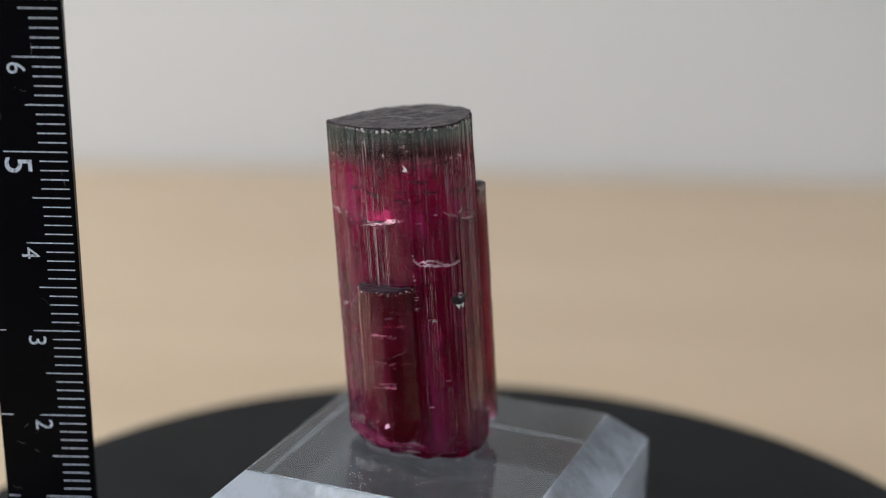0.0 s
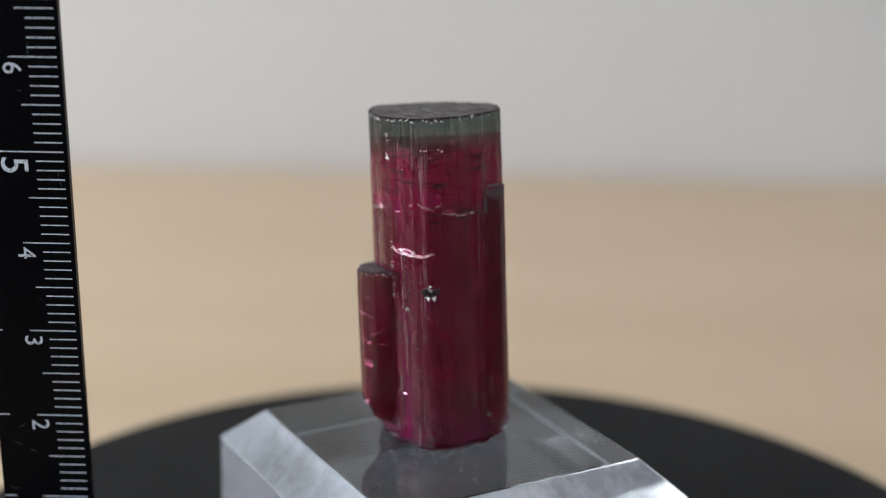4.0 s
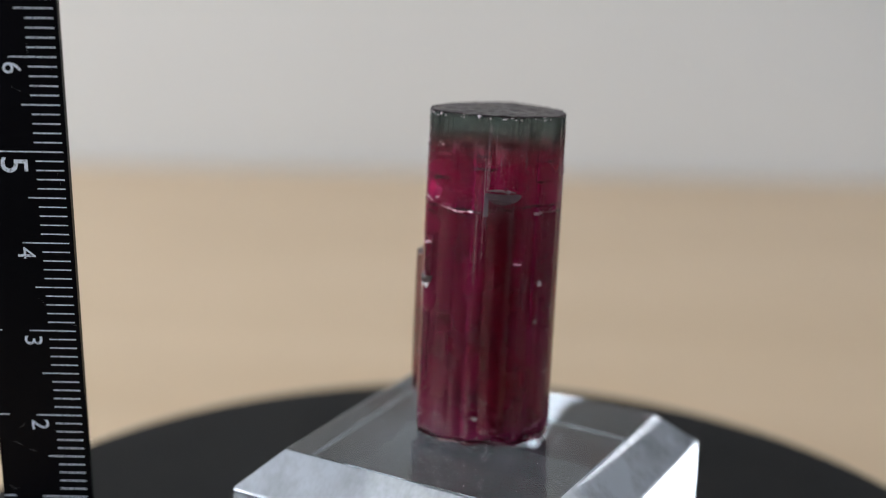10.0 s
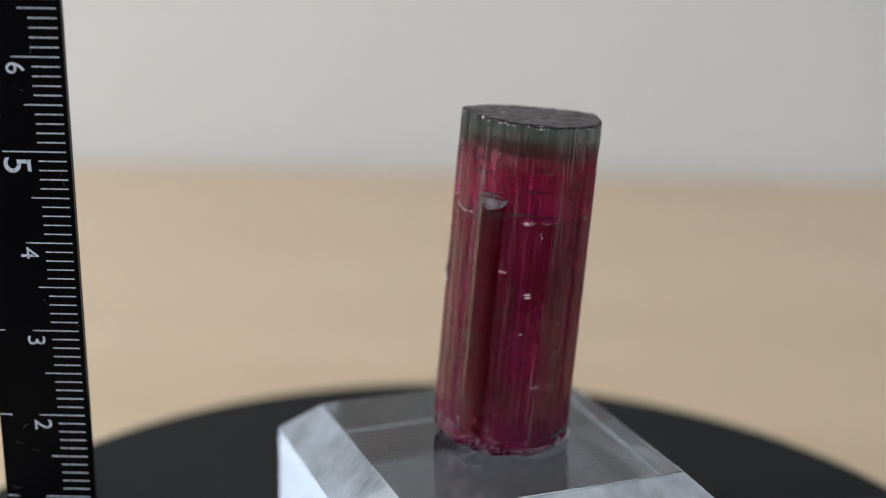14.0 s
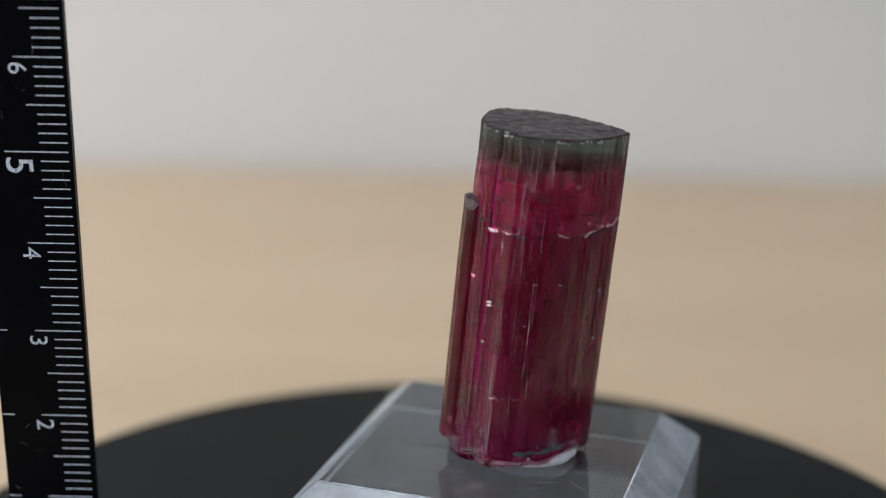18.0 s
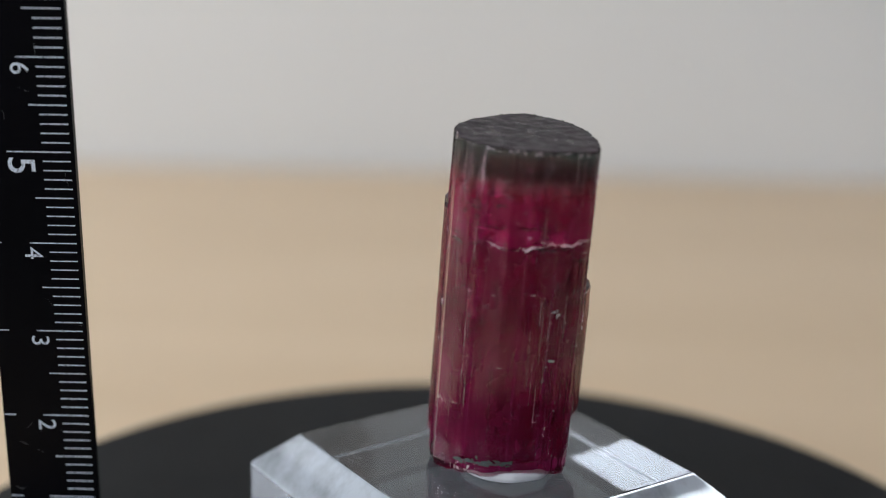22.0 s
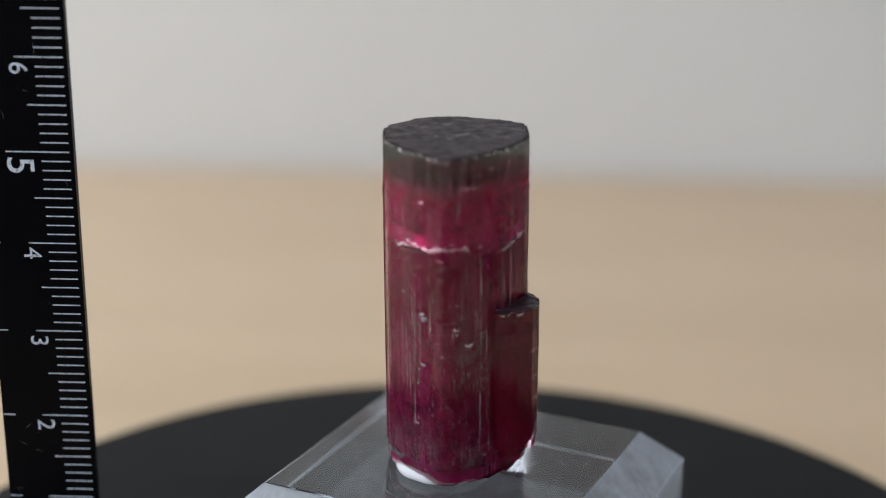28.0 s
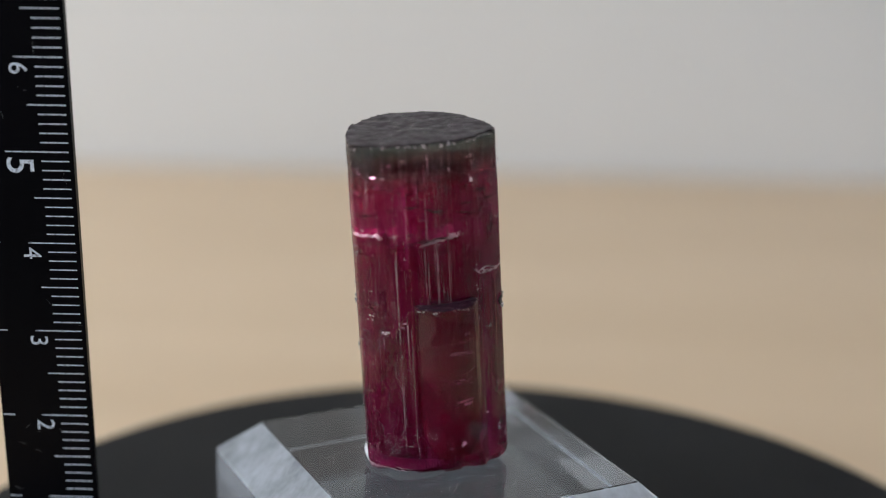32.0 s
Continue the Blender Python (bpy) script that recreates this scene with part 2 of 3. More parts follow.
VEIL = veil_material()
HAZE = material("lilac haze", (0.52, 0.34, 0.48), 0.5)
Nodes(HAZE).link(Nodes(HAZE).ramp(Nodes(HAZE).noise(Nodes(HAZE).coords((1, 1, 0.25)), 1500.0, 6.0, 0.75), [(0.48, (0.0,) * 3), (0.82, (0.30,) * 3)]), HAZE.node_tree.nodes["Principled BSDF"].inputs["Alpha"])
WISP = material("pink wisp", (0.75, 0.35, 0.52), 0.25, metal=0.7)
PUTTY = material("white putty", (0.62, 0.63, 0.67), 0.6)
RULER = material("black ruler plastic", (0.003, 0.003, 0.004), 0.25, specular=0.05)
NICK = material("pale plastic scratch", (0.12, 0.125, 0.135), 0.5)


def ink_material():
    """White print, rubbed thin in places."""
    m = material("white ruler ink", (0.5, 0.55, 0.65), 0.5)
    n = Nodes(m)
    v = n.coords((1, 1, 1))
    worn = n.noise(v, 2600.0, 4.0)
    n.link(n.mix(n.ramp(worn, [(0.34, (1.0,) * 3), (0.46, (0.0,) * 3)]), (0.58, 0.64, 0.74), (0.16, 0.18, 0.22)), n.bsdf.inputs["Base Color"])
    return m


INK = ink_material()


# ---------------------------------------------------------------- room
X0, X1, Y0, Y1, Z0, Z1 = -0.7, 1.6, -2.6, 0.316, -0.75, 1.65
TH = 0.12


def slab(name, material_, *extent):
    bm = bmesh.new()
    box(bm, *extent)
    ob = part(name, bm, material_, None)
    tagged(ob, kind="structure")
    return ob


tagged(slab("floor", FLOOR, X0 - TH, X1 + TH, Y0 - TH, Y1 + TH, Z0 - 0.1, Z0), "unseen floor of the room, kept dark to dim reflections", "floor")
tagged(slab("ceiling", CEILING, X0 - TH, X1 + TH, Y0 - TH, Y1 + TH, Z1, Z1 + 0.1), "plain white painted ceiling", "ceiling")


def wall_with_opening(name, along_x, a0, a1, c0, c1, o0, o1, p0, p1, paint=WALL, label="plain pale grey wall with a window opening"):
    """A wall from a0 to a1 with an opening o0..o1 between the heights p0 and p1."""
    bm = bmesh.new()
    for u0, u1, z0, z1 in ((a0, o0, Z0, Z1), (o1, a1, Z0, Z1), (o0, o1, Z0, p0), (o0, o1, p1, Z1)):
        if along_x:
            box(bm, u0, u1, c0, c1, z0, z1)
        else:
            box(bm, c0, c1, u0, u1, z0, z1)
    return tagged(part(name, bm, paint, None), label, "wall", kind="structure")


wall_with_opening("wall_north", True, X0, X1, Y1, Y1 + TH, 0.74, 1.26, 0.46, 1.10)


def wall_east():
    """Two unseen windows added for fill light: one near the desk, one in the far corner."""
    bm = bmesh.new()
    for y0, y1, z0, z1 in ((Y0 - TH, -2.45, Z0, Z1), (-2.45, -1.75, Z0, 0.40), (-2.45, -1.75, 1.50, Z1), (-1.75, -0.36, Z0, Z1),
                           (-0.36, 0.22, Z0, 0.35), (-0.36, 0.22, 1.35, Z1), (0.22, Y1 + TH, Z0, Z1)):
        box(bm, X1, X1 + TH, y0, y1, z0, z1)
    tagged(part("wall_east", bm, WALL, None), "unseen pale grey wall with two openings for fill light", "wall", kind="structure")


wall_east()
wall_with_opening("wall_west", False, Y0 - TH, Y1 + TH, X0 - TH, X0, -0.76, 0.29, 0.17, 0.63)
# out of view; its dark tone only dims what the front faces reflect
wall_with_opening("wall_south", True, X0, X1, Y0 - TH, Y0, -0.6, 0.6, 0.15, 1.45, DIMMING_WALL, "unseen wall kept dark to dim reflections, with a window opening")


def window(name, m, w, h):
    """A casement frame with a middle post; local x across, z up."""
    root = tagged(new(name), "unseen white framed window set round a daylight lamp", "window", kind="structure")
    root.matrix_world = m
    bm = bmesh.new()
    for x0, x1, z0, z1 in ((-w / 2, -w / 2 + 0.05, 0, h), (w / 2 - 0.05, w / 2, 0, h), (-w / 2 + 0.05, w / 2 - 0.05, 0, 0.05),
                           (-w / 2 + 0.05, w / 2 - 0.05, h - 0.05, h), (-0.025, 0.025, 0.05, h - 0.05)):
        box(bm, x0, x1, -0.03, 0.03, z0, z1)
    part("window_frame", bm, FRAME, root)
    for x0, x1 in ((-w / 2 + 0.05, -0.025), (0.025, w / 2 - 0.05)):
        bm = bmesh.new()
        box(bm, x0, x1, -0.004, 0.004, 0.05, h - 0.05)
        pane = part("pane", bm, GLASS, root)
        pane.visible_shadow = False


# all out of view; those to the south and east only house added fill lamps
window("window_3", pose(1.0, Y1 + 0.07, 0.46), 0.52, 0.64)
window("window_4", pose(X1 + 0.08, -2.10, 0.40, 0, 0, 90), 0.7, 1.1)
window("window_5", pose(X1 + 0.08, -0.07, 0.35, 0, 0, 90), 0.58, 1.0)
window("window_1", pose(X0 - 0.08, -0.235, 0.17, 0, 0, 90), 1.05, 0.46)
window("window_2", pose(0.0, Y0 - 0.08, 0.15), 1.2, 1.3)


def build_desk():
    desk = tagged(new("desk"), "light birch wooden desk standing against the wall", "desk")
    desk.location = (0, -0.05, Z0)
    bm = bmesh.new()
    box(bm, -0.68, 0.168, -0.076, 0.363, -Z0 - 0.03, -Z0, 0.003)
    part("tabletop", bm, WOOD, desk)
    for x in (-0.63, 0.125):
        for y in (-0.045, 0.32):
            bm = bmesh.new()
            box(bm, x - 0.025, x + 0.025, y - 0.025, y + 0.025, 0, -Z0 - 0.03, 0.003)
            part("leg", bm, WOOD, desk)


build_desk()


# ---------------------------------------------------------------- turntable
def build_turntable():
    table = tagged(new("turntable"), "round matte black display turntable on the desk", "turntable")
    table.location = (-0.0003, -0.0004, 0)
    bm = bmesh.new()
    lathe(bm, [(0.055, 0.0), (0.0575, 0.001), (0.059, 0.004), (0.059, 0.0165), (0.058, 0.0170)])
    part("housing", bm, PLATTER, table, smooth=False)
    bm = bmesh.new()
    h = Z_PLATTER
    lathe(bm, [(0.0650, 0.0172), (0.0662, 0.0177), (0.0667, 0.0186), (0.0667, h - 0.0012), (0.0663, h - 0.0004), (0.0654, h)], 160)
    return part("platter", bm, PLATTER, table)


platter = build_turntable()


# ---------------------------------------------------------------- acrylic block
BLOCK_POSE = pose(-0.00368, 0.00051, Z_PLATTER + 0.0001, 0, 0, -20.23)


def build_block():
    bm = bmesh.new()
    a, o, d, h = 0.0159, 0.0202, 0.00416, Z_BLOCK - Z_PLATTER - 0.0001
    vs = [[bm.verts.new((sx * w, sy * w, z)) for sx, sy in ((-1, -1), (1, -1), (1, 1), (-1, 1))] for w, z in ((o, 0), (o, h - d), (a, h))]
    for p, r in zip(vs, vs[1:]):
        for i in range(4):
            bm.faces.new((p[i], p[(i + 1) % 4], r[(i + 1) % 4], r[i]))
    bm.faces.new(vs[0][::-1])
    bm.faces.new(vs[-1])
    bmesh.ops.bevel(bm, geom=list(bm.edges), offset=0.00022, segments=2, profile=0.5, affect="EDGES")
    bm.normal_update()
    for f in bm.faces:
        f.material_index = 0 if abs(f.normal.z) > 0.95 or abs(f.normal.z) < 0.05 else 1
    ob = part("acrylic_block", bm, ACRYLIC, None)
    ob.data.materials.append(ACRYLIC_HAZED)
    # hair scratches on the flat top
    rng = random.Random(21)
    bm = bmesh.new()
    for k in range(160):
        x, y, ang, ln = rng.gauss(0, 6) * MM, rng.gauss(-1, 6) * MM, rng.gauss(0.2, 0.5) + (1.2 if k % 5 == 0 else 0), rng.uniform(0.5, 4.0) * MM
        if max(abs(x), abs(y)) > 13.5 * MM:
            continue
        w, bend = (0.004 + 0.016 * rng.random() ** 3) * MM, rng.gauss(0, 0.22)
        strip = []
        for j in range(5):
            a = ang + bend * j / 4
            p = Vector((x + math.cos(a) * ln * (j / 4 - 0.5), y + math.sin(a) * ln * (j / 4 - 0.5), h + 0.006 * MM))
            q = Vector((-math.sin(a), math.cos(a), 0)) * w * (0.3 if j in (0, 4) else 1)
            strip.append((bm.verts.new(p + q), bm.verts.new(p - q)))
        for (a0, b0), (a1, b1) in zip(strip, strip[1:]):
            bm.faces.new((b0, b1, a1, a0))
    # a denser field of short arcs on one half
    for k in range(150):
        x, y, ang = rng.gauss(6.5, 3.6) * MM, rng.gauss(-2.5, 4.2) * MM, rng.gauss(0.15, 0.45)
        if max(abs(x), abs(y)) > 14.0 * MM:
            continue
        ln, w, bend = rng.uniform(0.3, 1.9) * MM, (0.006 + 0.020 * rng.random() ** 3) * MM, rng.gauss(0, 0.5)
        strip = []
        for j in range(5):
            a = ang + bend * j / 4
            p = Vector((x + math.cos(a) * ln * (j / 4 - 0.5), y + math.sin(a) * ln * (j / 4 - 0.5), h + 0.006 * MM))
            q = Vector((-math.sin(a), math.cos(a), 0)) * w * (0.3 if j in (0, 4) else 1)
            strip.append((bm.verts.new(p + q), bm.verts.new(p - q)))
        for (a0, b0), (a1, b1) in zip(strip, strip[1:]):
            bm.faces.new((b0, b1, a1, a0))
    # crazed scribbles on one chamfer
    down = Vector((0, -(0.0202 - 0.0159), -0.00416)).normalized()
    for k in range(16):
        u, v, turn = rng.uniform(-4.5, 3.5) * MM, rng.uniform(0.6, 4.8) * MM, rng.uniform(0, 6.28)
        strip = []
        for j in range(9):
            turn += rng.gauss(0, 0.75)
            u, v = u + math.cos(turn) * 0.22 * MM, min(5.3 * MM, max(0.3 * MM, v + math.sin(turn) * 0.22 * MM))
            p = Vector((u, -0.0159, h)) + down * v + Vector((0, -0.696, 0.718)) * 0.012 * MM
            q = (Vector((1, 0, 0)) * -math.sin(turn) + down * math.cos(turn)) * rng.uniform(0.012, 0.035) * MM
            strip.append((bm.verts.new(p + q), bm.verts.new(p - q)))
        for (a0, b0), (a1, b1) in zip(strip, strip[1:]):
            bm.faces.new((b0, b1, a1, a0))
    # a scuffed patch near one edge, and nicks along the edges of the top
    for k in range(70):
        if k < 26:
            x, y, ln = (7.9 + rng.gauss(0, 1.6)) * MM, (14.2 + rng.gauss(0, 0.45)) * MM, rng.uniform(0.15, 0.7) * MM
        else:
            e, u = rng.choice((-1, 1)) * 15.75 * MM, rng.uniform(-15.4, 15.4) * MM
            x, y, ln = (e, u, 0.14 * MM) if k % 2 else (u, e, 0.14 * MM)
        a, w = rng.uniform(0, 3.14), rng.uniform(0.02, 0.07) * MM
        c, d2 = Vector((math.cos(a), math.sin(a), 0)), Vector((-math.sin(a), math.cos(a), 0))
        p = Vector((max(-15.85 * MM, min(15.85 * MM, x)), max(-15.75 * MM, min(15.75 * MM, y)), h + 0.008 * MM))
        bm.faces.new([bm.verts.new(p + q) for q in (c * ln * 0.5, d2 * w, c * ln * -0.4 + d2 * w * 0.4, d2 * -w)])
    tagged(part("scratches", bm, SCRATCH, ob, "fine pale hairline scratches"), kind="stuff")
    ob.matrix_world = BLOCK_POSE
    return tagged(ob, "clear acrylic display block with wide chamfered edges", "display stand")


block = build_block()

# ---------------------------------------------------------------- tourmaline crystal
LEAN = Vector((-0.0788, 0.0152, 0.9968)).normalized()
CRYSTAL_POSE = Matrix.Translation((-0.00481, 0.00092, Z_BLOCK)) @ Vector((0, 0, 1)).rotation_difference(LEAN).to_matrix().to_4x4()
LENGTH = 0.0374
# faces of the rounded three-sided prism: bearing in degrees, distance from the axis in mm
FACES = [(2, 7.45), (20, 7.85), (34, 7.95), (46, 7.95), (56, 8.35), (65, 8.55), (75, 8.2), (90, 7.95), (105, 7.65), (119, 7.65), (130, 7.4),
         (140, 7.5), (155, 8.3), (164, 8.75), (173, 8.9), (184, 8.65), (196, 8.35), (206, 7.85), (216, 7.35), (228, 6.95), (243, 6.9),
         (253, 7.2), (263, 7.75), (275, 7.72), (288, 8.15), (300, 8.75), (309, 8.8), (320, 8.35), (333, 7.7), (346, 7.35)]


def radius(deg, faces):
    best = 1.0
    for th, h in faces:
        c = math.cos(radians(deg - th))
        if c > 0.3:
            best = min(best, h * MM / c)
    return best


def lanes(rng, n, lo, hi, depth):
    """Uneven narrow facets round a prism: a depth for each of n steps, straight from bound to bound, with a few sharp grooves."""
    marks = [0]
    while marks[-1] < n:
        marks.append(marks[-1] + rng.randint(lo, hi))
    vals = [rng.random() * depth for _ in marks]
    vals[-1] = vals[0]
    out = [0.0] * n
    for (i0, v0), (i1, v1) in zip(zip(marks, vals), zip(marks[1:], vals[1:])):
        for i in range(i0, min(i1, n)):
            out[i] = v0 + (v1 - v0) * (i - i0) / (i1 - i0)
        if i0 < n and rng.random() < 0.45:
            out[i0] += depth * rng.uniform(0.3, 1.0)
    return out


def prism(faces, z_bottom, z_top, seed, n=720, rows=40, depth=0.10, chip=0.12, centre=(0, 0), smooth_from=400, smooth_to=400):
    """A striated prism: facets run up it, some end at growth steps; the upper rim is chipped."""
    rng = random.Random(seed)
    outline = [radius(360 * i / n, faces) for i in range(n)]
    lower, upper = lanes(rng, n, 5, 36, depth * MM), lanes(rng, n, 4, 22, depth * MM)
    fine = [f * (0.4 + max(0.0, noise.noise((i * 0.03, seed, 7.0))) * 2.2) for i, f in enumerate(lanes(rng, n, 1, 4, depth * 0.3 * MM))]
    switch = [rng.uniform(0.15, 1.3) for _ in range(n // 24 + 1)]
    ends = [max(0.0, noise.noise((i * 0.11, seed, 0))) * chip * MM * 2.5 + rng.random() * chip * MM * 0.4 for i in range(n)]
    calm = [0.15 if smooth_from < 360 * i / n < smooth_to else 1.0 for i in range(n)]
    mid = [f * calm[i] * (0.3 + max(0.0, noise.noise((i * 0.017, seed, 3.0))) * 2.2) for i, f in enumerate(lanes(rng, n, 2, 8, depth * 0.5 * MM))]
    crown = lanes(rng, n, 2, 8, depth * 0.8 * MM)
    loops = []
    for k in range(rows + 1):
        f = k / rows
        near_top = min(1.0, max(0.0, (f - 0.84) / 0.06))
        loop = []
        for i in range(n):
            a = 2 * math.pi * i / n
            r = outline[i] - (lower[i] if f < switch[i // 24] else 0.5 * lower[i] + 0.5 * upper[i]) - fine[i] - mid[i] - near_top * crown[i]
            r += 0.03 * MM * noise.noise((math.cos(a) * 6, math.sin(a) * 6, f * 7 + seed))
            x, y = centre[0] + r * math.cos(a), centre[1] + r * math.sin(a)
            z0, z1 = z_bottom(x, y, 360 * i / n), z_top(x, y)
            loop.append((x, y, z0 + (z1 - ends[i] - z0) * f))
        loops.append(loop)
    return loops


def crystal_floor(x, y, deg):
    """The broken lower end, about 1.6 mm over the block."""
    n = noise.noise((math.cos(radians(deg)) * 3.2, math.sin(radians(deg)) * 3.2, 4.0)) + 0.5 * noise.noise((math.cos(radians(deg)) * 14, math.sin(radians(deg)) * 14, 8.0))
    return (1.45 + 0.35 * n) * MM - 0.0788 * x + 0.0152 * y


def inset(loop, k, dz, centre=(0, 0)):
    return [(centre[0] + (x - centre[0]) * k, centre[1] + (y - centre[1]) * k, z + dz) for x, y, z in loop]


def scaled_core(bm, k, z0, z1, n=180, wave=0.0):
    """A smooth copy of the prism's outline, drawn in by k, between two heights."""
    loops = []
    for z, kk in ((z0, 0.82), (z0 + 0.5 * MM, 1.0), (z1 - 0.3 * MM, 1.0), (z1, 0.985)):
        loop = []
        for i in range(n):
            a = 2 * math.pi * i / n
            r = radius(360 * i / n, FACES) * k * kk
            x, y = r * math.cos(a), r * math.sin(a)
            foot = crystal_floor(x, y, 360 * i / n) if z < 3 * MM else 0.0
            loop.append((x, y, z + foot + wave * noise.noise((math.cos(a), math.sin(a), z * 900))))
        loops.append(loop)
    rings(bm, loops)
    return bm


def outside(bm, depth):
    """Drop the faces that lie deeper than this inside the main prism."""
    gone = []
    for f in bm.faces:
        c = f.calc_center_median()
        if math.hypot(c.x, c.y) < radius(math.degrees(math.atan2(c.y, c.x)) % 360, FACES) - depth:
            gone.append(f)
    bmesh.ops.delete(bm, geom=gone, context="FACES")
    return bm


def shard(bm, rng, place, out, size, flat=0.45, wide=1.0, tall=None):
    """One small faceted chip at a place on a face that looks along out."""
    across = Vector((-out.y, out.x, 0)).normalized()
    up = out.cross(across)
    m = Matrix((across, up, out)).transposed().to_4x4()
    scale = Matrix.Diagonal((wide, rng.uniform(0.45, 1.0) if tall is None else tall, flat, 1))
    vs = bmesh.ops.create_icosphere(bm, subdivisions=1, radius=size, matrix=Matrix.Translation(place) @ m @ scale)["verts"]
    for v in vs:
        v.co += (across * rng.uniform(-1, 1) * wide + up * rng.uniform(-1, 1) * (tall or 1) + out * rng.uniform(-1, 1) * flat) * size * 0.35


def on_skin(deg, z, lift=0.0):
    r = radius(deg % 360, FACES) - 0.05 * MM + lift
    a = radians(deg)
    return Vector((r * math.cos(a), r * math.sin(a), z)), Vector((math.cos(a), math.sin(a), 0))


def build_crystal():
    crystal = tagged(new("tourmaline_crystal"), "striated pink tourmaline crystal with grey-green cap on acrylic block", "crystal")
    crystal.matrix_world = CRYSTAL_POSE
    loops = prism(FACES, crystal_floor, lambda x, y: LENGTH, 3, depth=0.20, smooth_from=304, smooth_to=346)
    top = loops[-1]
    low = [inset(loops[0], 0.86, -0.75 * MM), inset(loops[0], 0.985, -0.6 * MM)]
    bm = bmesh.new()
    rings(bm, low + loops + [[(x * 0.985, y * 0.985, LENGTH) for x, y, z in top]])
    part("prism", bm, CRYSTAL, crystal, "glassy grey-pink outer prism with vertical lines")
    part("pink_core", scaled_core(bmesh.new(), 0.966, -0.45 * MM, 34.4 * MM, wave=0.5 * MM), CORE_OUTER, crystal, "deep magenta inside of the crystal", smooth=True)
    part("core_heart", scaled_core(bmesh.new(), 0.78, 0.3 * MM, 33.4 * MM, wave=0.1 * MM), CORE_INNER, crystal, "darkest red middle of the crystal", smooth=True)
    part("green_cap", scaled_core(bmesh.new(), 0.90, 33.6 * MM, 37.0 * MM), CAP_CORE, crystal, "smoky grey-green upper zone", smooth=True)

    # growth lines: hair-thin strips up the faces, ledge shade painted dark, glints pale, thickest in the cap
    def hairlines(name, mat, seed, count, label, cap_share):
        r2 = random.Random(seed)
        bm = bmesh.new()
        rows = len(loops) - 1
        n = len(top)
        made = 0
        while made < count:
            i = r2.randrange(n)
            if 304 < 360 * i / n < 346 and r2.random() < 0.8:
                continue
            if noise.noise((i * 0.035, seed, 0.5)) + 0.25 < r2.random() * 0.9:
                continue
            made += 1
            if r2.random() < cap_share:
                k1, k0 = rows - r2.randint(0, 1), rows - r2.randint(3, 8)
            else:
                k0 = r2.randint(1, rows - 6)
                k1 = min(rows - 1, k0 + 2 + int(r2.random() ** 2 * 26))
            w = (0.012 + 0.030 * r2.random() ** 2) * MM
            pairs = []
            for k in range(k0, k1 + 1):
                p = Vector(loops[k][i])
                out = Vector((p.x, p.y, 0)).normalized()
                side = Vector((-out.y, out.x, 0)) * w * (0.3 if k in (k0, k1) else 1 + 0.4 * noise.noise((i, k * 0.7, seed)))
                pairs.append((bm.verts.new(p + out * 0.012 * MM + side), bm.verts.new(p + out * 0.012 * MM - side)))
            for (a0, b0), (a1, b1) in zip(pairs, pairs[1:]):
                bm.faces.new((b0, a0, a1, b1))
        tagged(part(name, bm, mat, crystal, label), kind="stuff")

    hairlines("striation_shade", STRIA_SHADE, 41, 480, "shade of vertical growth lines painted in fine dark strips", 0.55)
    hairlines("striation_glint", STRIA_GLINT, 57, 260, "glints of vertical growth lines painted in fine pale strips", 0.35)

    # etched top face
    bm = bmesh.new()
    ring = [top[i] for i in range(0, len(top), 3)]
    lps = []
    for k in (0.985, 0.97, 0.93, 0.85, 0.7, 0.5, 0.3, 0.12):
        lps.append([(x * k, y * k, LENGTH + 0.05 * MM + (0.05 * MM + 0.08 * MM * noise.noise((x * k * 700, y * k * 700, 2.0)) if k < 0.98 else 0)) for x, y, z in ring])
    rings(bm, lps, cap_bottom=True)
    part("termination", bm, CAP, crystal, "dark grey etched flat end face")

    # healed fractures across the prism
    rng = random.Random(8)
    for z, k, cx, cy, tilt in ((28.6, 0.88, 0, 0, 0.02), (27.3, 0.45, -3.2, -2.6, 0.10), (33.0, 0.34, 3.6, -3.4, -0.05), (24.4, 0.30, 2.2, -4.0, 0.12), (17.8, 0.22, -1.5, -5.2, 0.08)):
        bm = bmesh.new()
        lps = []
        for f in (1.0, 0.8, 0.6, 0.4, 0.2):
            loop = []
            for i in range(72):
                a = 2 * math.pi * i / 72
                r = radius(5 * i, FACES) * k * f * (1 + 0.10 * noise.noise((math.cos(a) * 2, math.sin(a) * 2, z)))
                x, y = cx * MM + r * math.cos(a), cy * MM + r * math.sin(a)
                loop.append((x, y, z * MM + tilt * x + 0.35 * MM * noise.noise((x * 260, y * 260, z))))
            lps.append(loop)
        rings(bm, lps, cap_bottom=False)
        part("fracture", bm, VEIL, crystal, "pale pink healed fracture inside the crystal", smooth=True)

    # lower crystal grown on the side
    sc = (-3.3 * MM * 0.80, -7.0 * MM * 0.80)
    side = [(245 + k, r) for k, r in ((0, 3.3), (28, 3.3), (55, 3.4), (90, 3.5), (120, 3.2), (150, 3.0), (180, 3.0), (-28, 3.2), (-55, 3.35), (-90, 3.45), (-120, 3.2), (-150, 3.0))]
    lp = prism(side, lambda x, y, d: 5.6 * MM + 0.6 * MM * noise.noise((d * 0.05, 0, 3)), lambda x, y: 20.3 * MM, 11, n=260, rows=24, depth=0.12, chip=0.16, centre=sc)
    bm = bmesh.new()
    rings(bm, [inset(lp[0], 0.55, -3.2 * MM, (sc[0] * 0.8, sc[1] * 0.8))] + lp, cap_bottom=False, cap_top=False)
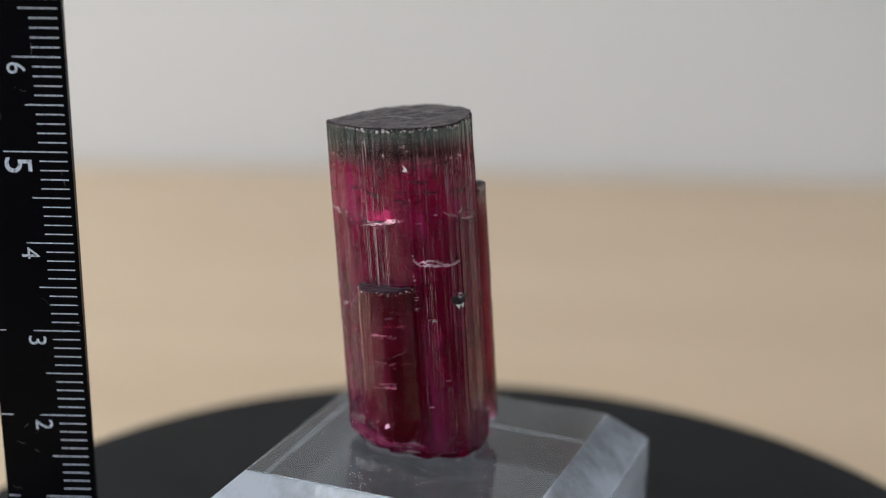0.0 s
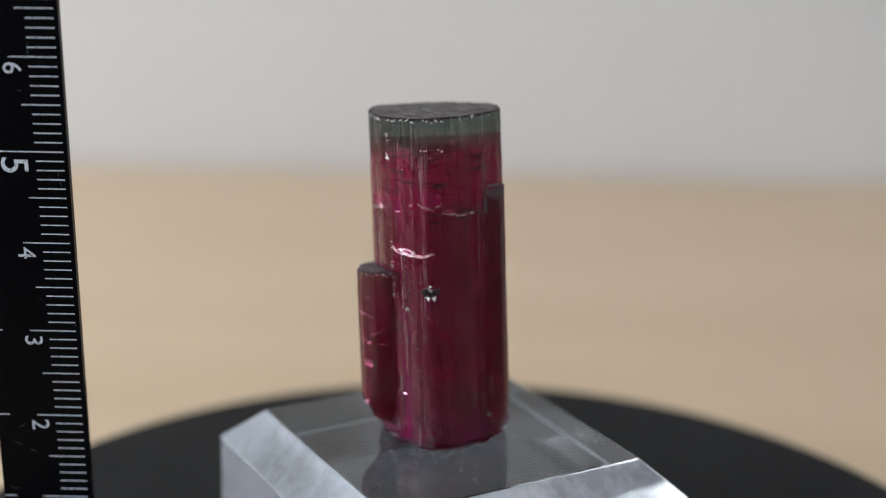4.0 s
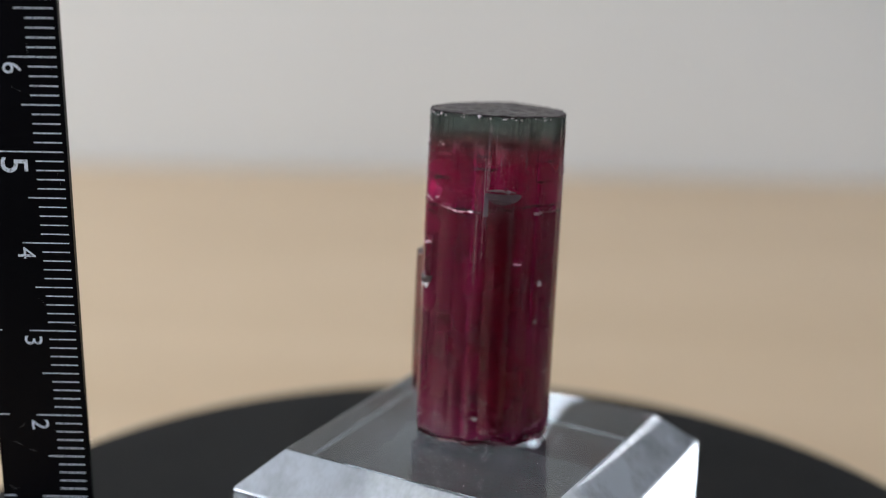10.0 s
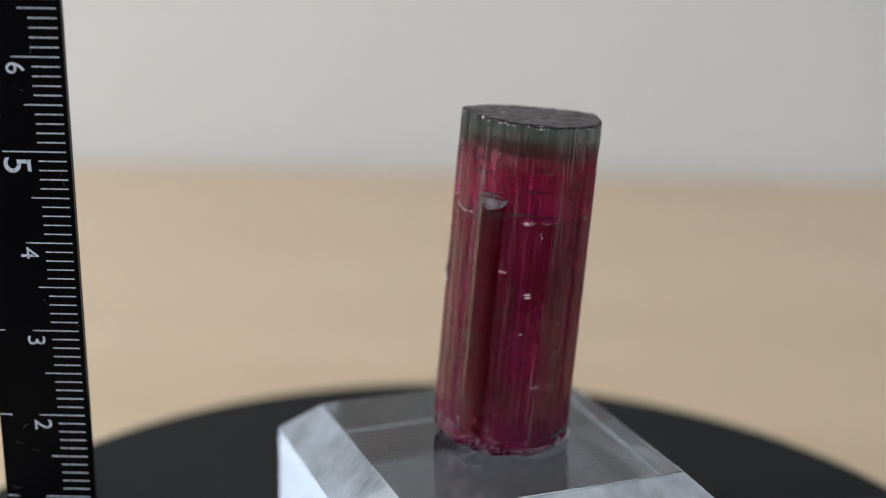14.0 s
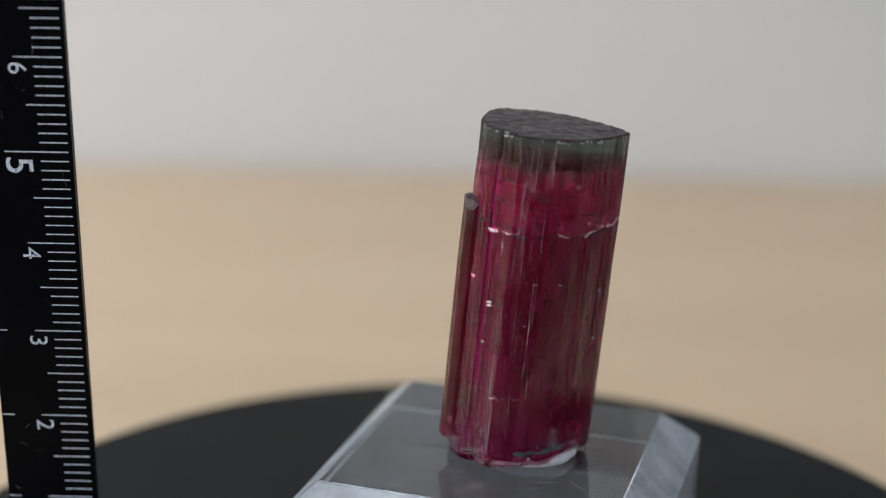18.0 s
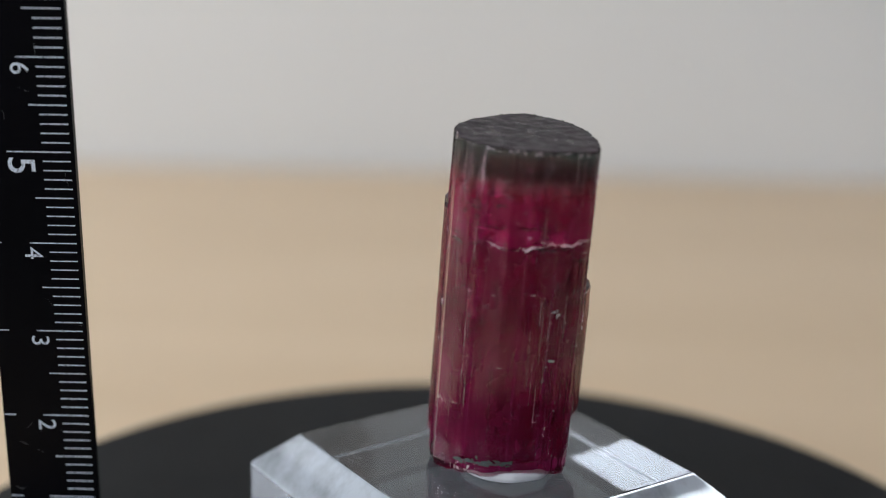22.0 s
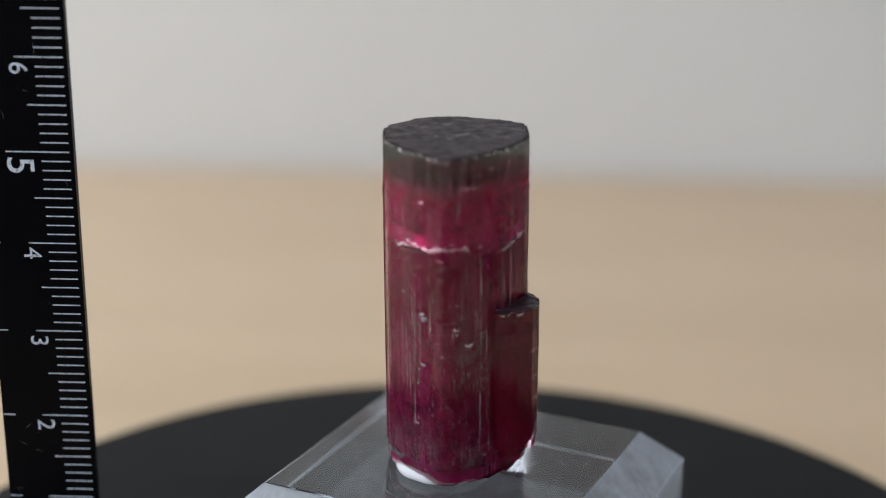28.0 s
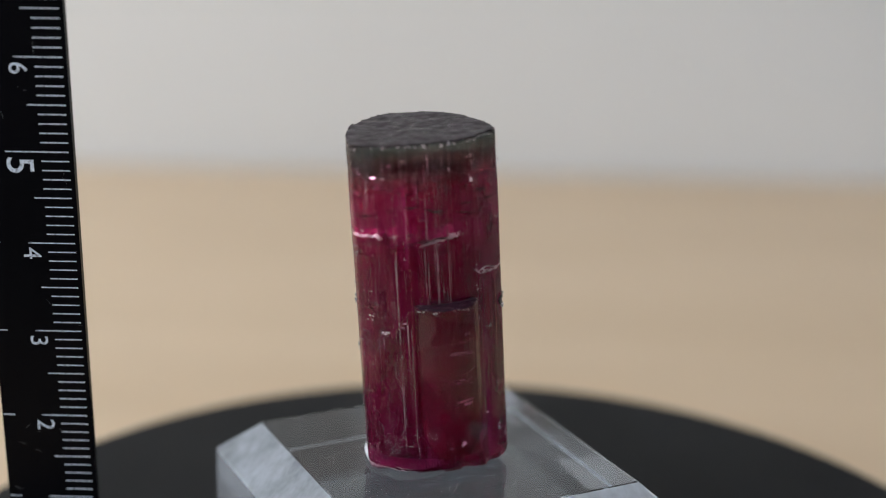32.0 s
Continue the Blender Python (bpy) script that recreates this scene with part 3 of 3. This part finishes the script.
    stump = part("side_crystal", outside(bm, 0.35 * MM), SIDE_CRYSTAL, crystal, "shorter crimson crystal grown on the prism")
    bm = bmesh.new()
    rings(bm, [inset(lp[0], 0.5, -2.8 * MM, (sc[0] * 0.8, sc[1] * 0.8))] + [inset(loop, 0.86, 0, sc) for loop in (lp[0], lp[12], lp[-2])])
    part("side_core", outside(bm, 0.1 * MM), STUMP_CORE, stump, "crimson inside of the shorter crystal", smooth=True)
    bm = bmesh.new()
    rings(bm, [[(sc[0] + (x - sc[0]) * k, sc[1] + (y - sc[1]) * k, 20.25 * MM + dz * MM + 0.12 * MM * noise.noise((x * k * 900, y * k * 900, 5))) for x, y, z in lp[-1][::2]] for k, dz in ((0.97, 0), (0.93, 0.06), (0.8, 0.1), (0.5, 0.0))])
    part("side_top", outside(bm, 1.1 * MM), SIDE_TOP, crystal, "uneven dark plum end face")

    bm = bmesh.new()
    for j in range(60):
        x, y, z = lp[-1][rng.randrange(len(lp[-1]))]
        if math.hypot(x, y) > radius(math.degrees(math.atan2(y, x)) % 360, FACES):
            shard(bm, rng, Vector((x, y, z + rng.uniform(-0.35, 0.1) * MM)), Vector((x - sc[0], y - sc[1], 0)).normalized(), (0.03 + 0.09 * rng.random() ** 2) * MM, 0.5, rng.uniform(0.6, 1.8))
    tagged(part("side_rim_chips", bm, FLAKE, stump, "sparkling chipped rim"), kind="stuff")

    # a lower step against its flank; a pale strip paints its upper edge's highlight
    tc = (7.25 * MM * math.cos(radians(256)), 7.25 * MM * math.sin(radians(256)))
    step = [(256 + k, r) for k, r in ((0, 1.6), (60, 1.5), (120, 1.4), (180, 1.4), (-60, 1.5), (-120, 1.4))]
    lp2 = prism(step, lambda x, y, d: 3.4 * MM, lambda x, y: 13.3 * MM + (x - tc[0]) * 0.5, 23, n=120, rows=12, depth=0.10, chip=0.10, centre=tc)
    bm = bmesh.new()
    rings(bm, lp2, cap_bottom=False)
    part("side_step", outside(bm, 0.2 * MM), STEP_CRYSTAL, stump, "narrow lower step on the shorter crystal")
    bm = bmesh.new()
    for p, q in zip(lp2[-1], lp2[-1][1:] + lp2[-1][:1]):
        a, b = Vector(p), Vector(q)
        out = Vector((a.x - tc[0], a.y - tc[1], 0)).normalized() * 0.03 * MM
        bm.faces.new([bm.verts.new(c) for c in (a + out, b + out, b + out * 1.2 + Vector((0, 0, 0.05 * MM)), a + out * 1.2 + Vector((0, 0, 0.05 * MM)))])
    part("step_edge_glint", outside(bm, -0.9 * MM), FLAKE, stump, "pale strip painted as the glint on the step's upper edge")

    # bright magenta flakes inside it
    bm = bmesh.new()
    for z, n in ((15.4, 16), (12.2, 12), (9.9, 14), (4.9, 6), (17.6, 5)):
        for j in range(n):
            a = radians(245 + rng.gauss(12, 20))
            q = Vector((sc[0] + 3.0 * MM * math.cos(a), sc[1] + 3.0 * MM * math.sin(a), (z + rng.gauss(0, 0.22)) * MM))
            shard(bm, rng, q, Vector((math.cos(a), math.sin(a), rng.gauss(0.3, 0.7))).normalized(), rng.uniform(0.06, 0.22) * MM, 0.15, rng.uniform(1.0, 3.0), rng.uniform(0.4, 1.0))
    tagged(part("flakes", bm, WISP, stump, "bright magenta fracture flakes"), kind="stuff")

    # narrow ridge crystal
    rc = (6.72 * MM, 1.66 * MM)
    ridge = [(14 + k, r) for k, r in ((0, 1.65), (40, 1.75), (80, 1.7), (120, 1.5), (180, 1.5), (-40, 1.7), (-80, 1.7), (-120, 1.5))]
    lp = prism(ridge, lambda x, y, d: 1.9 * MM, lambda x, y: 29.2 * MM + (x - rc[0]) * 0.15, 17, n=160, rows=30, depth=0.08, chip=0.14, centre=rc)
    bm = bmesh.new()
    rings(bm, lp, cap_bottom=False, cap_top=False)
    ridge_part = part("ridge_crystal", outside(bm, 0.2 * MM), RIDGE_CRYSTAL, crystal, "narrow brownish pink crystal along the prism")
    bm = bmesh.new()
    rings(bm, [inset(loop, 0.82, 0, rc) for loop in (lp[0], lp[15], lp[-2])])
    part("ridge_core", outside(bm, 0.05 * MM), RIDGE_CORE, ridge_part, "brownish red inside of the narrow crystal", smooth=True)
    bm = bmesh.new()
    rings(bm, [[(rc[0] + (x - rc[0]) * k, rc[1] + (y - rc[1]) * k, z + dz * MM) for x, y, z in lp[-1]] for k, dz in ((1.0, 0), (0.9, 0.1), (0.5, 0.16))])
    part("ridge_top", outside(bm, 0.2 * MM), RIDGE_TOP, crystal, "pale chipped end of the narrow crystal")
    # its broken shoulder: one pale slanting face over a narrow upright one
    bm = bmesh.new()
    for a0, a1, z0, z1, r0, r1 in ((-1, 28.5, 27.9, 29.05, 0.34, 0.02), (-1.2, 3.2, 26.5, 28.7, 0.10, 0.06)):
        rows_ = []
        for i in range(15):
            f = i / 14
            sag = math.sin(math.pi * f) ** 0.6 if a1 - a0 > 10 else 1.0
            pair = []
            for z, lift in ((z1 - (z1 - z0) * max(0.08, sag), r0), (z1, r1)):
                q, out = on_skin(a0 + (a1 - a0) * f, (z + 0.10 * noise.noise((f * 5, z, 1))) * MM, lift * MM)
                pair.append(bm.verts.new(q))
            rows_.append(pair)
        for p, q in zip(rows_, rows_[1:]):
            bm.faces.new((p[0], q[0], q[1], p[1]))
    part("ridge_shoulder", bm, RIDGE_TOP, crystal, "pale broken shoulder of the narrow crystal")

    # pits and chips: bearing, height in mm, size, number of facets
    for name, mat, deg, z, size, count, label in (
            ("pit", PIT, 158.6, 20.2, 0.46, 9, "grey sparkling pit"), ("pit", PIT, 157.5, 14.8, 0.42, 8, "grey sparkling pit"), ("pit", PIT, 153.0, 12.6, 0.20, 4, "small grey pit"),
            ("pit", PIT, 306.5, 18.9, 0.36, 8, "small grey pit"), ("pit", PIT, 286.4, 16.5, 0.34, 7, "small sparkling pit"),
            ("pit", CRACK, 119.3, 25.6, 0.26, 3, "small dark oval pit"), ("chip", GLINT_CHIP, 270.5, 33.45, 0.46, 6, "chip with its highlight painted white"),
            ("chip", FLAKE, 49.8, 19.0, 0.40, 6, "pale triangular chip"), ("chip", FLAKE, 47.9, 14.6, 0.30, 5, "pale chip"), ("chip", FLAKE, 62.1, 13.5, 0.16, 3, "small pale chip"),
            ("chip", GLINT_CHIP, 317.2, 33.9, 0.30, 5, "chip with its highlight painted white"), ("chip", FLAKE, 306.2, 34.0, 0.28, 4, "pale flat chip"), ("chip", FLAKE, 252.0, 34.6, 0.22, 5, "pale flat chip"),
            ("pit", FLAKE, 359.5, 3.3, 0.34, 8, "small bubbly pit near the foot"), ("pit", FLAKE, 17.0, 3.9, 0.30, 8, "small bubbly pit near the foot"), ("pit", PIT, 15.5, 2.2, 0.40, 10, "small bubbly pit near the foot"), ("chip", FLAKE, 98.0, 2.0, 0.30, 6, "pale chip near the foot"), ("chip", FLAKE, 182.8, 19.1, 0.36, 7, "pale etched chip"), ("chip", FLAKE, 193.6, 17.4, 0.34, 7, "pale etched chip"),
            ("chip", FLAKE, 270.6, 35.6, 0.20, 6, "pale chipped corner"), ("chip", FLAKE, 233.0, 35.9, 0.18, 5, "pale chipped corner"), ("chip", FLAKE, 214.0, 35.8, 0.18, 5, "pale chipped corner")):
        bm = bmesh.new()
        for j in range(count):
            q, out = on_skin(deg + rng.gauss(0, 1.0) * size * 4, (z + rng.gauss(0, size * 0.45)) * MM)
            shard(bm, rng, q, (out + Vector((rng.gauss(0, 0.3), rng.gauss(0, 0.3), rng.gauss(0.2, 0.3)))).normalized(), size * MM * rng.uniform(0.15, 0.42), 0.4, rng.uniform(0.7, 1.8))
        part(name, bm, mat, crystal, label)
    # an etched notch: its shade as a dark plate over two white painted sparkles
    for name, mat, corners, label in (("notch", HOLLOW_SHADE, ((299.6, 18.75), (301.5, 18.15), (308.0, 18.0), (313.2, 18.35), (314.6, 19.0), (309.5, 18.85), (304.0, 19.05)), "etched notch with its shade painted dark"),
                                      ("notch_glint", GLINT_CHIP, ((303.2, 18.12), (305.4, 17.62), (306.6, 18.05)), "triangular sparkle painted white"),
                                      ("notch_glint", GLINT_CHIP, ((307.4, 18.02), (309.8, 17.55), (311.2, 18.12)), "triangular sparkle painted white")):
        bm = bmesh.new()
        lo, hi = [[bm.verts.new(on_skin(d, z * MM, lift * MM)[0]) for d, z in corners] for lift in (-0.12, 0.10)]
        bm.faces.new(hi)
        for k in range(len(hi)):
            bm.faces.new((lo[k], lo[(k + 1) % len(lo)], hi[(k + 1) % len(hi)], hi[k]))
        part(name, bm, mat, crystal, label)
    # chipped rim of the top, sparkling
    bm = bmesh.new()
    for j in range(330):
        i = rng.randrange(len(top))
        if noise.noise((i * 0.05, 3, 3)) < -0.15:
            continue
        x, y, z = top[i]
        shard(bm, rng, Vector((x, y, z + rng.uniform(-0.25, 0.1) * MM)) * 0.998, Vector((x, y, 0)).normalized(), (0.03 + 0.11 * rng.random() ** 2) * MM, 0.5, rng.uniform(0.6, 2.0))
    tagged(part("rim_chips", bm, FLAKE, crystal, "sparkling chipped rim"), kind="stuff")
    bm = bmesh.new()
    for j in range(330):
        i = rng.randrange(len(top))
        x, y, z = top[i]
        shard(bm, rng, Vector((x * 0.993, y * 0.993, LENGTH + rng.uniform(-0.12, 0.08) * MM)), Vector((x, y, 0)).normalized(), rng.uniform(0.04, 0.13) * MM, 0.6, rng.uniform(0.7, 2.0))
    tagged(part("rim_edge", bm, CAP, crystal, "dark jagged edge of the end face"), kind="stuff")
    # specks and short scratches on the faces, and a chain of them down one healed crack
    bm = bmesh.new()
    for j in range(230):
        deg = rng.uniform(0, 360) if j % 4 else rng.gauss(185, 18)
        z = rng.uniform(3, 36.5) * MM
        if j < 60:
            deg, z = 273 + rng.gauss(0, 0.3), rng.uniform(16, 37) * MM
        q, out = on_skin(deg, z)
        if j % 5 == 0:
            shard(bm, rng, q, out, rng.uniform(0.03, 0.05) * MM, 0.5, rng.uniform(3, 9), 0.6)
        else:
            shard(bm, rng, q, out, (0.015 + 0.06 * rng.random() ** 3) * MM, 0.5, rng.uniform(0.7, 2.5))
    tagged(part("specks", bm, FLAKE, crystal, "tiny pale specks and scratches on the faces"), kind="stuff")

    # bright grains on the etched side
    bm = bmesh.new()
    for j in range(520):
        q, out = on_skin(rng.gauss(176, 16), rng.uniform(3, 36.5) * MM)
        shard(bm, rng, q, out, (0.012 + 0.04 * rng.random() ** 3) * MM, 0.6, rng.uniform(0.5, 1.2), rng.uniform(0.8, 4.5))
    tagged(part("etch_grain", bm, PIT, crystal, "fine glittering grains on the etched side"), kind="stuff")

    # wisps and small tilted flakes inside, close under the faces
    bm = bmesh.new()
    for j in range(170):
        deg, z = rng.uniform(0, 360), 37 * MM * (0.08 + 0.88 * rng.random())
        if j % 3 == 0:
            z = rng.gauss(29.5, 2.2) * MM
        q, out = on_skin(deg, min(z, 35.5 * MM), -rng.uniform(0.12, 0.3) * MM)
        shard(bm, rng, q, (out + Vector((0, 0, rng.gauss(0, 0.8)))).normalized(), rng.uniform(0.04, 0.16) * MM, 0.12, rng.uniform(0.8, 4.0), rng.uniform(0.4, 1.0))
    tagged(part("inclusions", bm, WISP, crystal, "small pinkish wisps inside the crystal"), kind="stuff")

    # fracture films and dark cracks just under the skin: bearings, height, tallness in mm
    def strip(name, mat, a0, a1, z, tall, k, label, seed, slope=0.0, lean=0.02):
        bm = bmesh.new()
        n = max(16, int(a1 - a0))
        cols = []
        for i in range(n + 1):
            f = i / n
            a = radians(a0 + (a1 - a0) * f)
            lost = lean * tall * MM
            r = radius((a0 + (a1 - a0) * f) % 360, FACES) * k - 0.15 * MM * abs(noise.noise((f * 4, seed, 1)))
            mid = z + slope * (f - 0.5) + 0.45 * noise.noise((f * 4, seed, 0)) + 0.22 * noise.noise((f * 17, seed, 0)) + 0.10 * noise.noise((f * 47, seed, 0))
            half = tall / 2 * math.sin(math.pi * min(0.97, max(0.03, f))) ** 0.5 * (1 + 0.5 * noise.noise((f * 9, seed, 2)))
            cols.append([bm.verts.new(((r - dr) * math.cos(a), (r - dr) * math.sin(a), (mid + s * half) * MM)) for s, dr in ((-1, 0), (0, lost / 2), (1, lost))])
        for p, q in zip(cols, cols[1:]):
            bm.faces.new((p[0], q[0], q[1], p[1]))
            bm.faces.new((p[1], q[1], q[2], p[2]))
        part(name, bm, mat, crystal, label, smooth=True)

    for a0, a1, z, tall, slope in ((222, 262, 27.9, 1.5, 0.3), (250, 268, 27.9, 1.0, 0.1), (196, 223, 28.3, 1.5, -0.4), (224, 257, 27.5, 0.9, 0.1), (168, 218, 28.2, 1.0, -0.2), (96, 150, 27.9, 1.9, 0.5), (140, 178, 28.3, 1.5, 0.1),
                                   (299, 318, 28.6, 2.0, 0.0), (318, 358, 27.1, 0.9, -0.2), (28, 70, 27.2, 0.8, 0.2), (232, 262, 16.0, 0.5, 0.1), (234, 264, 11.8, 0.4, -0.1),
                                   (268, 301, 22.9, 0.7, -0.9), (270, 318, 22.9, 0.4, -0.8), (68, 83, 8.8, 0.3, 0.2), (60, 74, 8.6, 0.2, 0.0)):
        strip("film", VEIL, a0, a1, z, tall, 0.978, "pale pink fracture film under the face", a0, slope, 0.25)
    # milky haze on the etched side
    for a0, a1, z, tall in ((172, 202, 18.0, 6.0), (180, 206, 7.5, 9.0), (196, 207, 12.0, 6.0)):
        strip("haze", HAZE, a0, a1, z, tall, 0.988, "milky lilac haze under the face", a0 + 3, 0.5)
    for a0, a1, z, slope in ((200, 250, 31.2, 0.8), (255, 330, 30.6, -0.6), (262, 300, 33.4, 0.1), (300, 330, 33.2, 0.2), (330, 385, 31.6, 0.5), (30, 80, 30.4, -0.4), (96, 150, 29.4, 0.3),
                             (150, 205, 30.2, 0.5), (108, 200, 27.2, 0.4), (206, 262, 27.2, 0.3), (290, 350, 26.4, 0.2), (20, 75, 27.7, 0.2), (40, 62, 32.6, 0.0), (215, 240, 33.6, 0.2), (236, 262, 33.5, 0.1), (270, 290, 31.8, -0.2), (340, 362, 33.0, 0.1), (62, 84, 28.9, 0.2), (120, 142, 31.6, -0.2), (165, 185, 26.0, 0.1), (250, 285, 29.4, 0.7), (299, 317, 33.8, 0.3), (296, 318, 33.7, 0.2), (333, 358, 33.3, -0.4), (338, 356, 33.0, 0.0), (286, 375, 27.0, -0.9), (0, 28, 27.3, 0.1), (298, 345, 30.2, 0.4), (217, 280, 30.2, -1.6), (72, 106, 30.9, -0.9), (80, 112, 31.5, 0.2), (43, 100, 26.9, 0.6)):
        strip("crack", CRACK, a0, a1, z, 0.30, 0.985, "thin dark crack under the face", a0 + 7, slope)
    # dull broken band close to the foot
    bm = bmesh.new()
    for j in range(80):
        deg = 86 + j * 0.6
        q, out = on_skin(deg, crystal_floor(*on_skin(deg, 0)[0].xy, deg) + (1.0 + 0.35 * noise.noise((j * 0.25, 2, 0)) + 0.15 * rng.gauss(0, 1)) * MM)
        shard(bm, rng, q, out, rng.uniform(0.05, 0.2) * MM, 0.2, rng.uniform(1.0, 2.4), rng.uniform(0.4, 1.2))
    part("foot_fracture", bm, DULL, crystal, "dull grey-green broken band near the foot")
    return crystal


crystal = build_crystal()


def build_putty():
    bm = bmesh.new()
    n = 90
    loops = []
    for k, z in ((0.90, 0.05), (0.99, 0.25), (1.0, 0.7), (0.96, 1.2), (0.86, 1.62)):
        loops.append([((math.cos(2 * math.pi * i / n) * (5.1 + 0.35 * noise.noise((math.cos(i / 14.3) * 2, math.sin(i / 14.3) * 2, 1))) * k - 2.1) * MM,
                       (math.sin(2 * math.pi * i / n) * 5.1 * k + 1.4) * MM, z * MM) for i in range(n)])
    rings(bm, loops)
    ob = part("putty", bm, PUTTY, None, smooth=True)
    ob.matrix_world = pose(-0.00481, 0.00092, Z_BLOCK)
    return tagged(ob, "flattened white mounting putty under the crystal", "putty")


putty = build_putty()


# ---------------------------------------------------------------- ruler
RULER_LEFT, RULER_RIGHT, RULER_L = -9.5 * MM, 0.45 * MM, 100 * MM
RULER_POSE = pose(-0.0424, -0.0046, 0.0251, 1.8, -0.42, 0)


def build_ruler():
    """Local x to the right edge, z up the scale; x = 0 is where the marks end."""
    ruler = tagged(new("ruler"), "glossy black centimetre ruler with white marks standing upright", "ruler")
    ruler.matrix_world = RULER_POSE
    bm = bmesh.new()
    box(bm, RULER_LEFT, RULER_RIGHT, 0, 1.0 * MM, Z_PLATTER + 0.0002 - 0.0251, RULER_L, 0.08 * MM)
    part("blade", bm, RULER, ruler)

    def bar(w, h):
        me = bpy.data.meshes.new("mark")
        bm = bmesh.new()
        box(bm, -w, 0, -0.03 * MM, 0.03 * MM, -h / 2, h / 2)
        bm.to_mesh(me)
        bm.free()
        me.materials.append(INK)
        return me

    short, half, long_, longest, inner = bar(2.95 * MM, 0.125 * MM), bar(4.0 * MM, 0.125 * MM), bar(5.0 * MM, 0.125 * MM), bar(6.7 * MM, 0.125 * MM), bar(1.3 * MM, 0.125 * MM)
    for i in range(1, 100):
        me = longest if i % 50 == 0 else long_ if i % 10 == 0 else half if i % 5 == 0 else short
        ob = new("mark", me)
        ob.parent = ruler
        ob.location = (0, 0, i * MM - 0.85 * MM)
        if i % 10 == 0:
            ob = new("mark", inner)
            ob.parent = ruler
            ob.location = (RULER_LEFT + 1.45 * MM, 0, i * MM - 0.85 * MM)
    for d in range(1, 10):
        cu = bpy.data.curves.new("digit", "FONT")
        cu.body = str(d)
        big = d == 5
        cu.size = (4.1 if big else 2.75) * MM
        cu.extrude = 0.03 * MM
        cu.offset = (0.015 if big else 0.0) * MM
        tmp = bpy.data.objects.new("digit", cu)
        scene.collection.objects.link(tmp)
        me = bpy.data.meshes.new_from_object(tmp.evaluated_get(bpy.context.evaluated_depsgraph_get()))
        bpy.data.objects.remove(tmp)
        me.materials.clear()
        me.materials.append(INK)
        ob = new("digit", me)
        ob.parent = ruler
        # the figure lies on its side: its top points to the marks
        m = Matrix(((0, 1, 0, 0), (0, 0, -1, 0), (-1, 0, 0, 0), (0, 0, 0, 1)))
        ob.matrix_local = Matrix.Translation(((-6.6 if big else -5.6) * MM, 0, d * 10 * MM - 1.32 * MM)) @ m
    # pale nicks and scratches on the blade
    rng = random.Random(31)
    bm = bmesh.new()
    for k in range(16):
        x, z, ang, ln = rng.uniform(-9.2, 0.1) * MM, rng.uniform(3, 70) * MM, rng.uniform(-1.2, 1.2), rng.uniform(0.15, 1.4) * MM
        w, bend = rng.uniform(0.006, 0.02) * MM, rng.uniform(-1.2, 1.2)
        pts = []
        for j in range(5):
            a = ang + bend * j / 4
            x, z = x + math.cos(a) * ln / 4, z + math.sin(a) * ln / 4
            q = Vector((-math.sin(a), 0, math.cos(a))) * w * (0.3 if j in (0, 4) else 1)
            p = Vector((max(min(x, 0.2 * MM), -9.3 * MM), -0.006 * MM, z))
            pts.append((bm.verts.new(p + q), bm.verts.new(p - q)))
        for (a0, b0), (a1, b1) in zip(pts, pts[1:]):
            bm.faces.new((b0, b1, a1, a0))
    tagged(part("nicks", bm, NICK, ruler, "fine pale scratches"), kind="stuff")
    return ruler


ruler = build_ruler()


# ---------------------------------------------------------------- movement
def motions():
    times = [0.5 * k for k in range(65)]
    walk(platter, [(t, spin(t)) for t in times])
    for thing, rest in ((block, BLOCK_POSE), (crystal, CRYSTAL_POSE), (putty, pose(-0.00481, 0.00092, Z_BLOCK))):
        walk(thing, [(t, spin(t) @ rest) for t in times])
    sway = [(0, 0.15), (1, 0.09), (1.5, 0.07), (2, -0.03), (2.5, -0.11), (3, -0.19), (3.5, -0.22), (5.5, -0.30), (6.5, -0.27), (7, -0.26), (7.5, -0.33), (8, -0.59), (8.5, -0.59), (9, -0.43), (9.5, -0.37), (10, -0.28), (11, -0.16), (12.5, -0.09), (13.5, 0.01), (14.5, 0.09), (16.5, 0.21), (18, 0.28), (19.5, 0.34), (21, 0.40), (22, 0.49), (22.7, 0.58), (24, 0.59), (25.5, 0.52), (27.5, 0.42), (29, 0.34), (30.5, 0.32), (32, 0.35)]
    walk(ruler, [(t, Matrix.Translation((s * MM, 0, 0)) @ RULER_POSE) for t, s in sway])


motions()
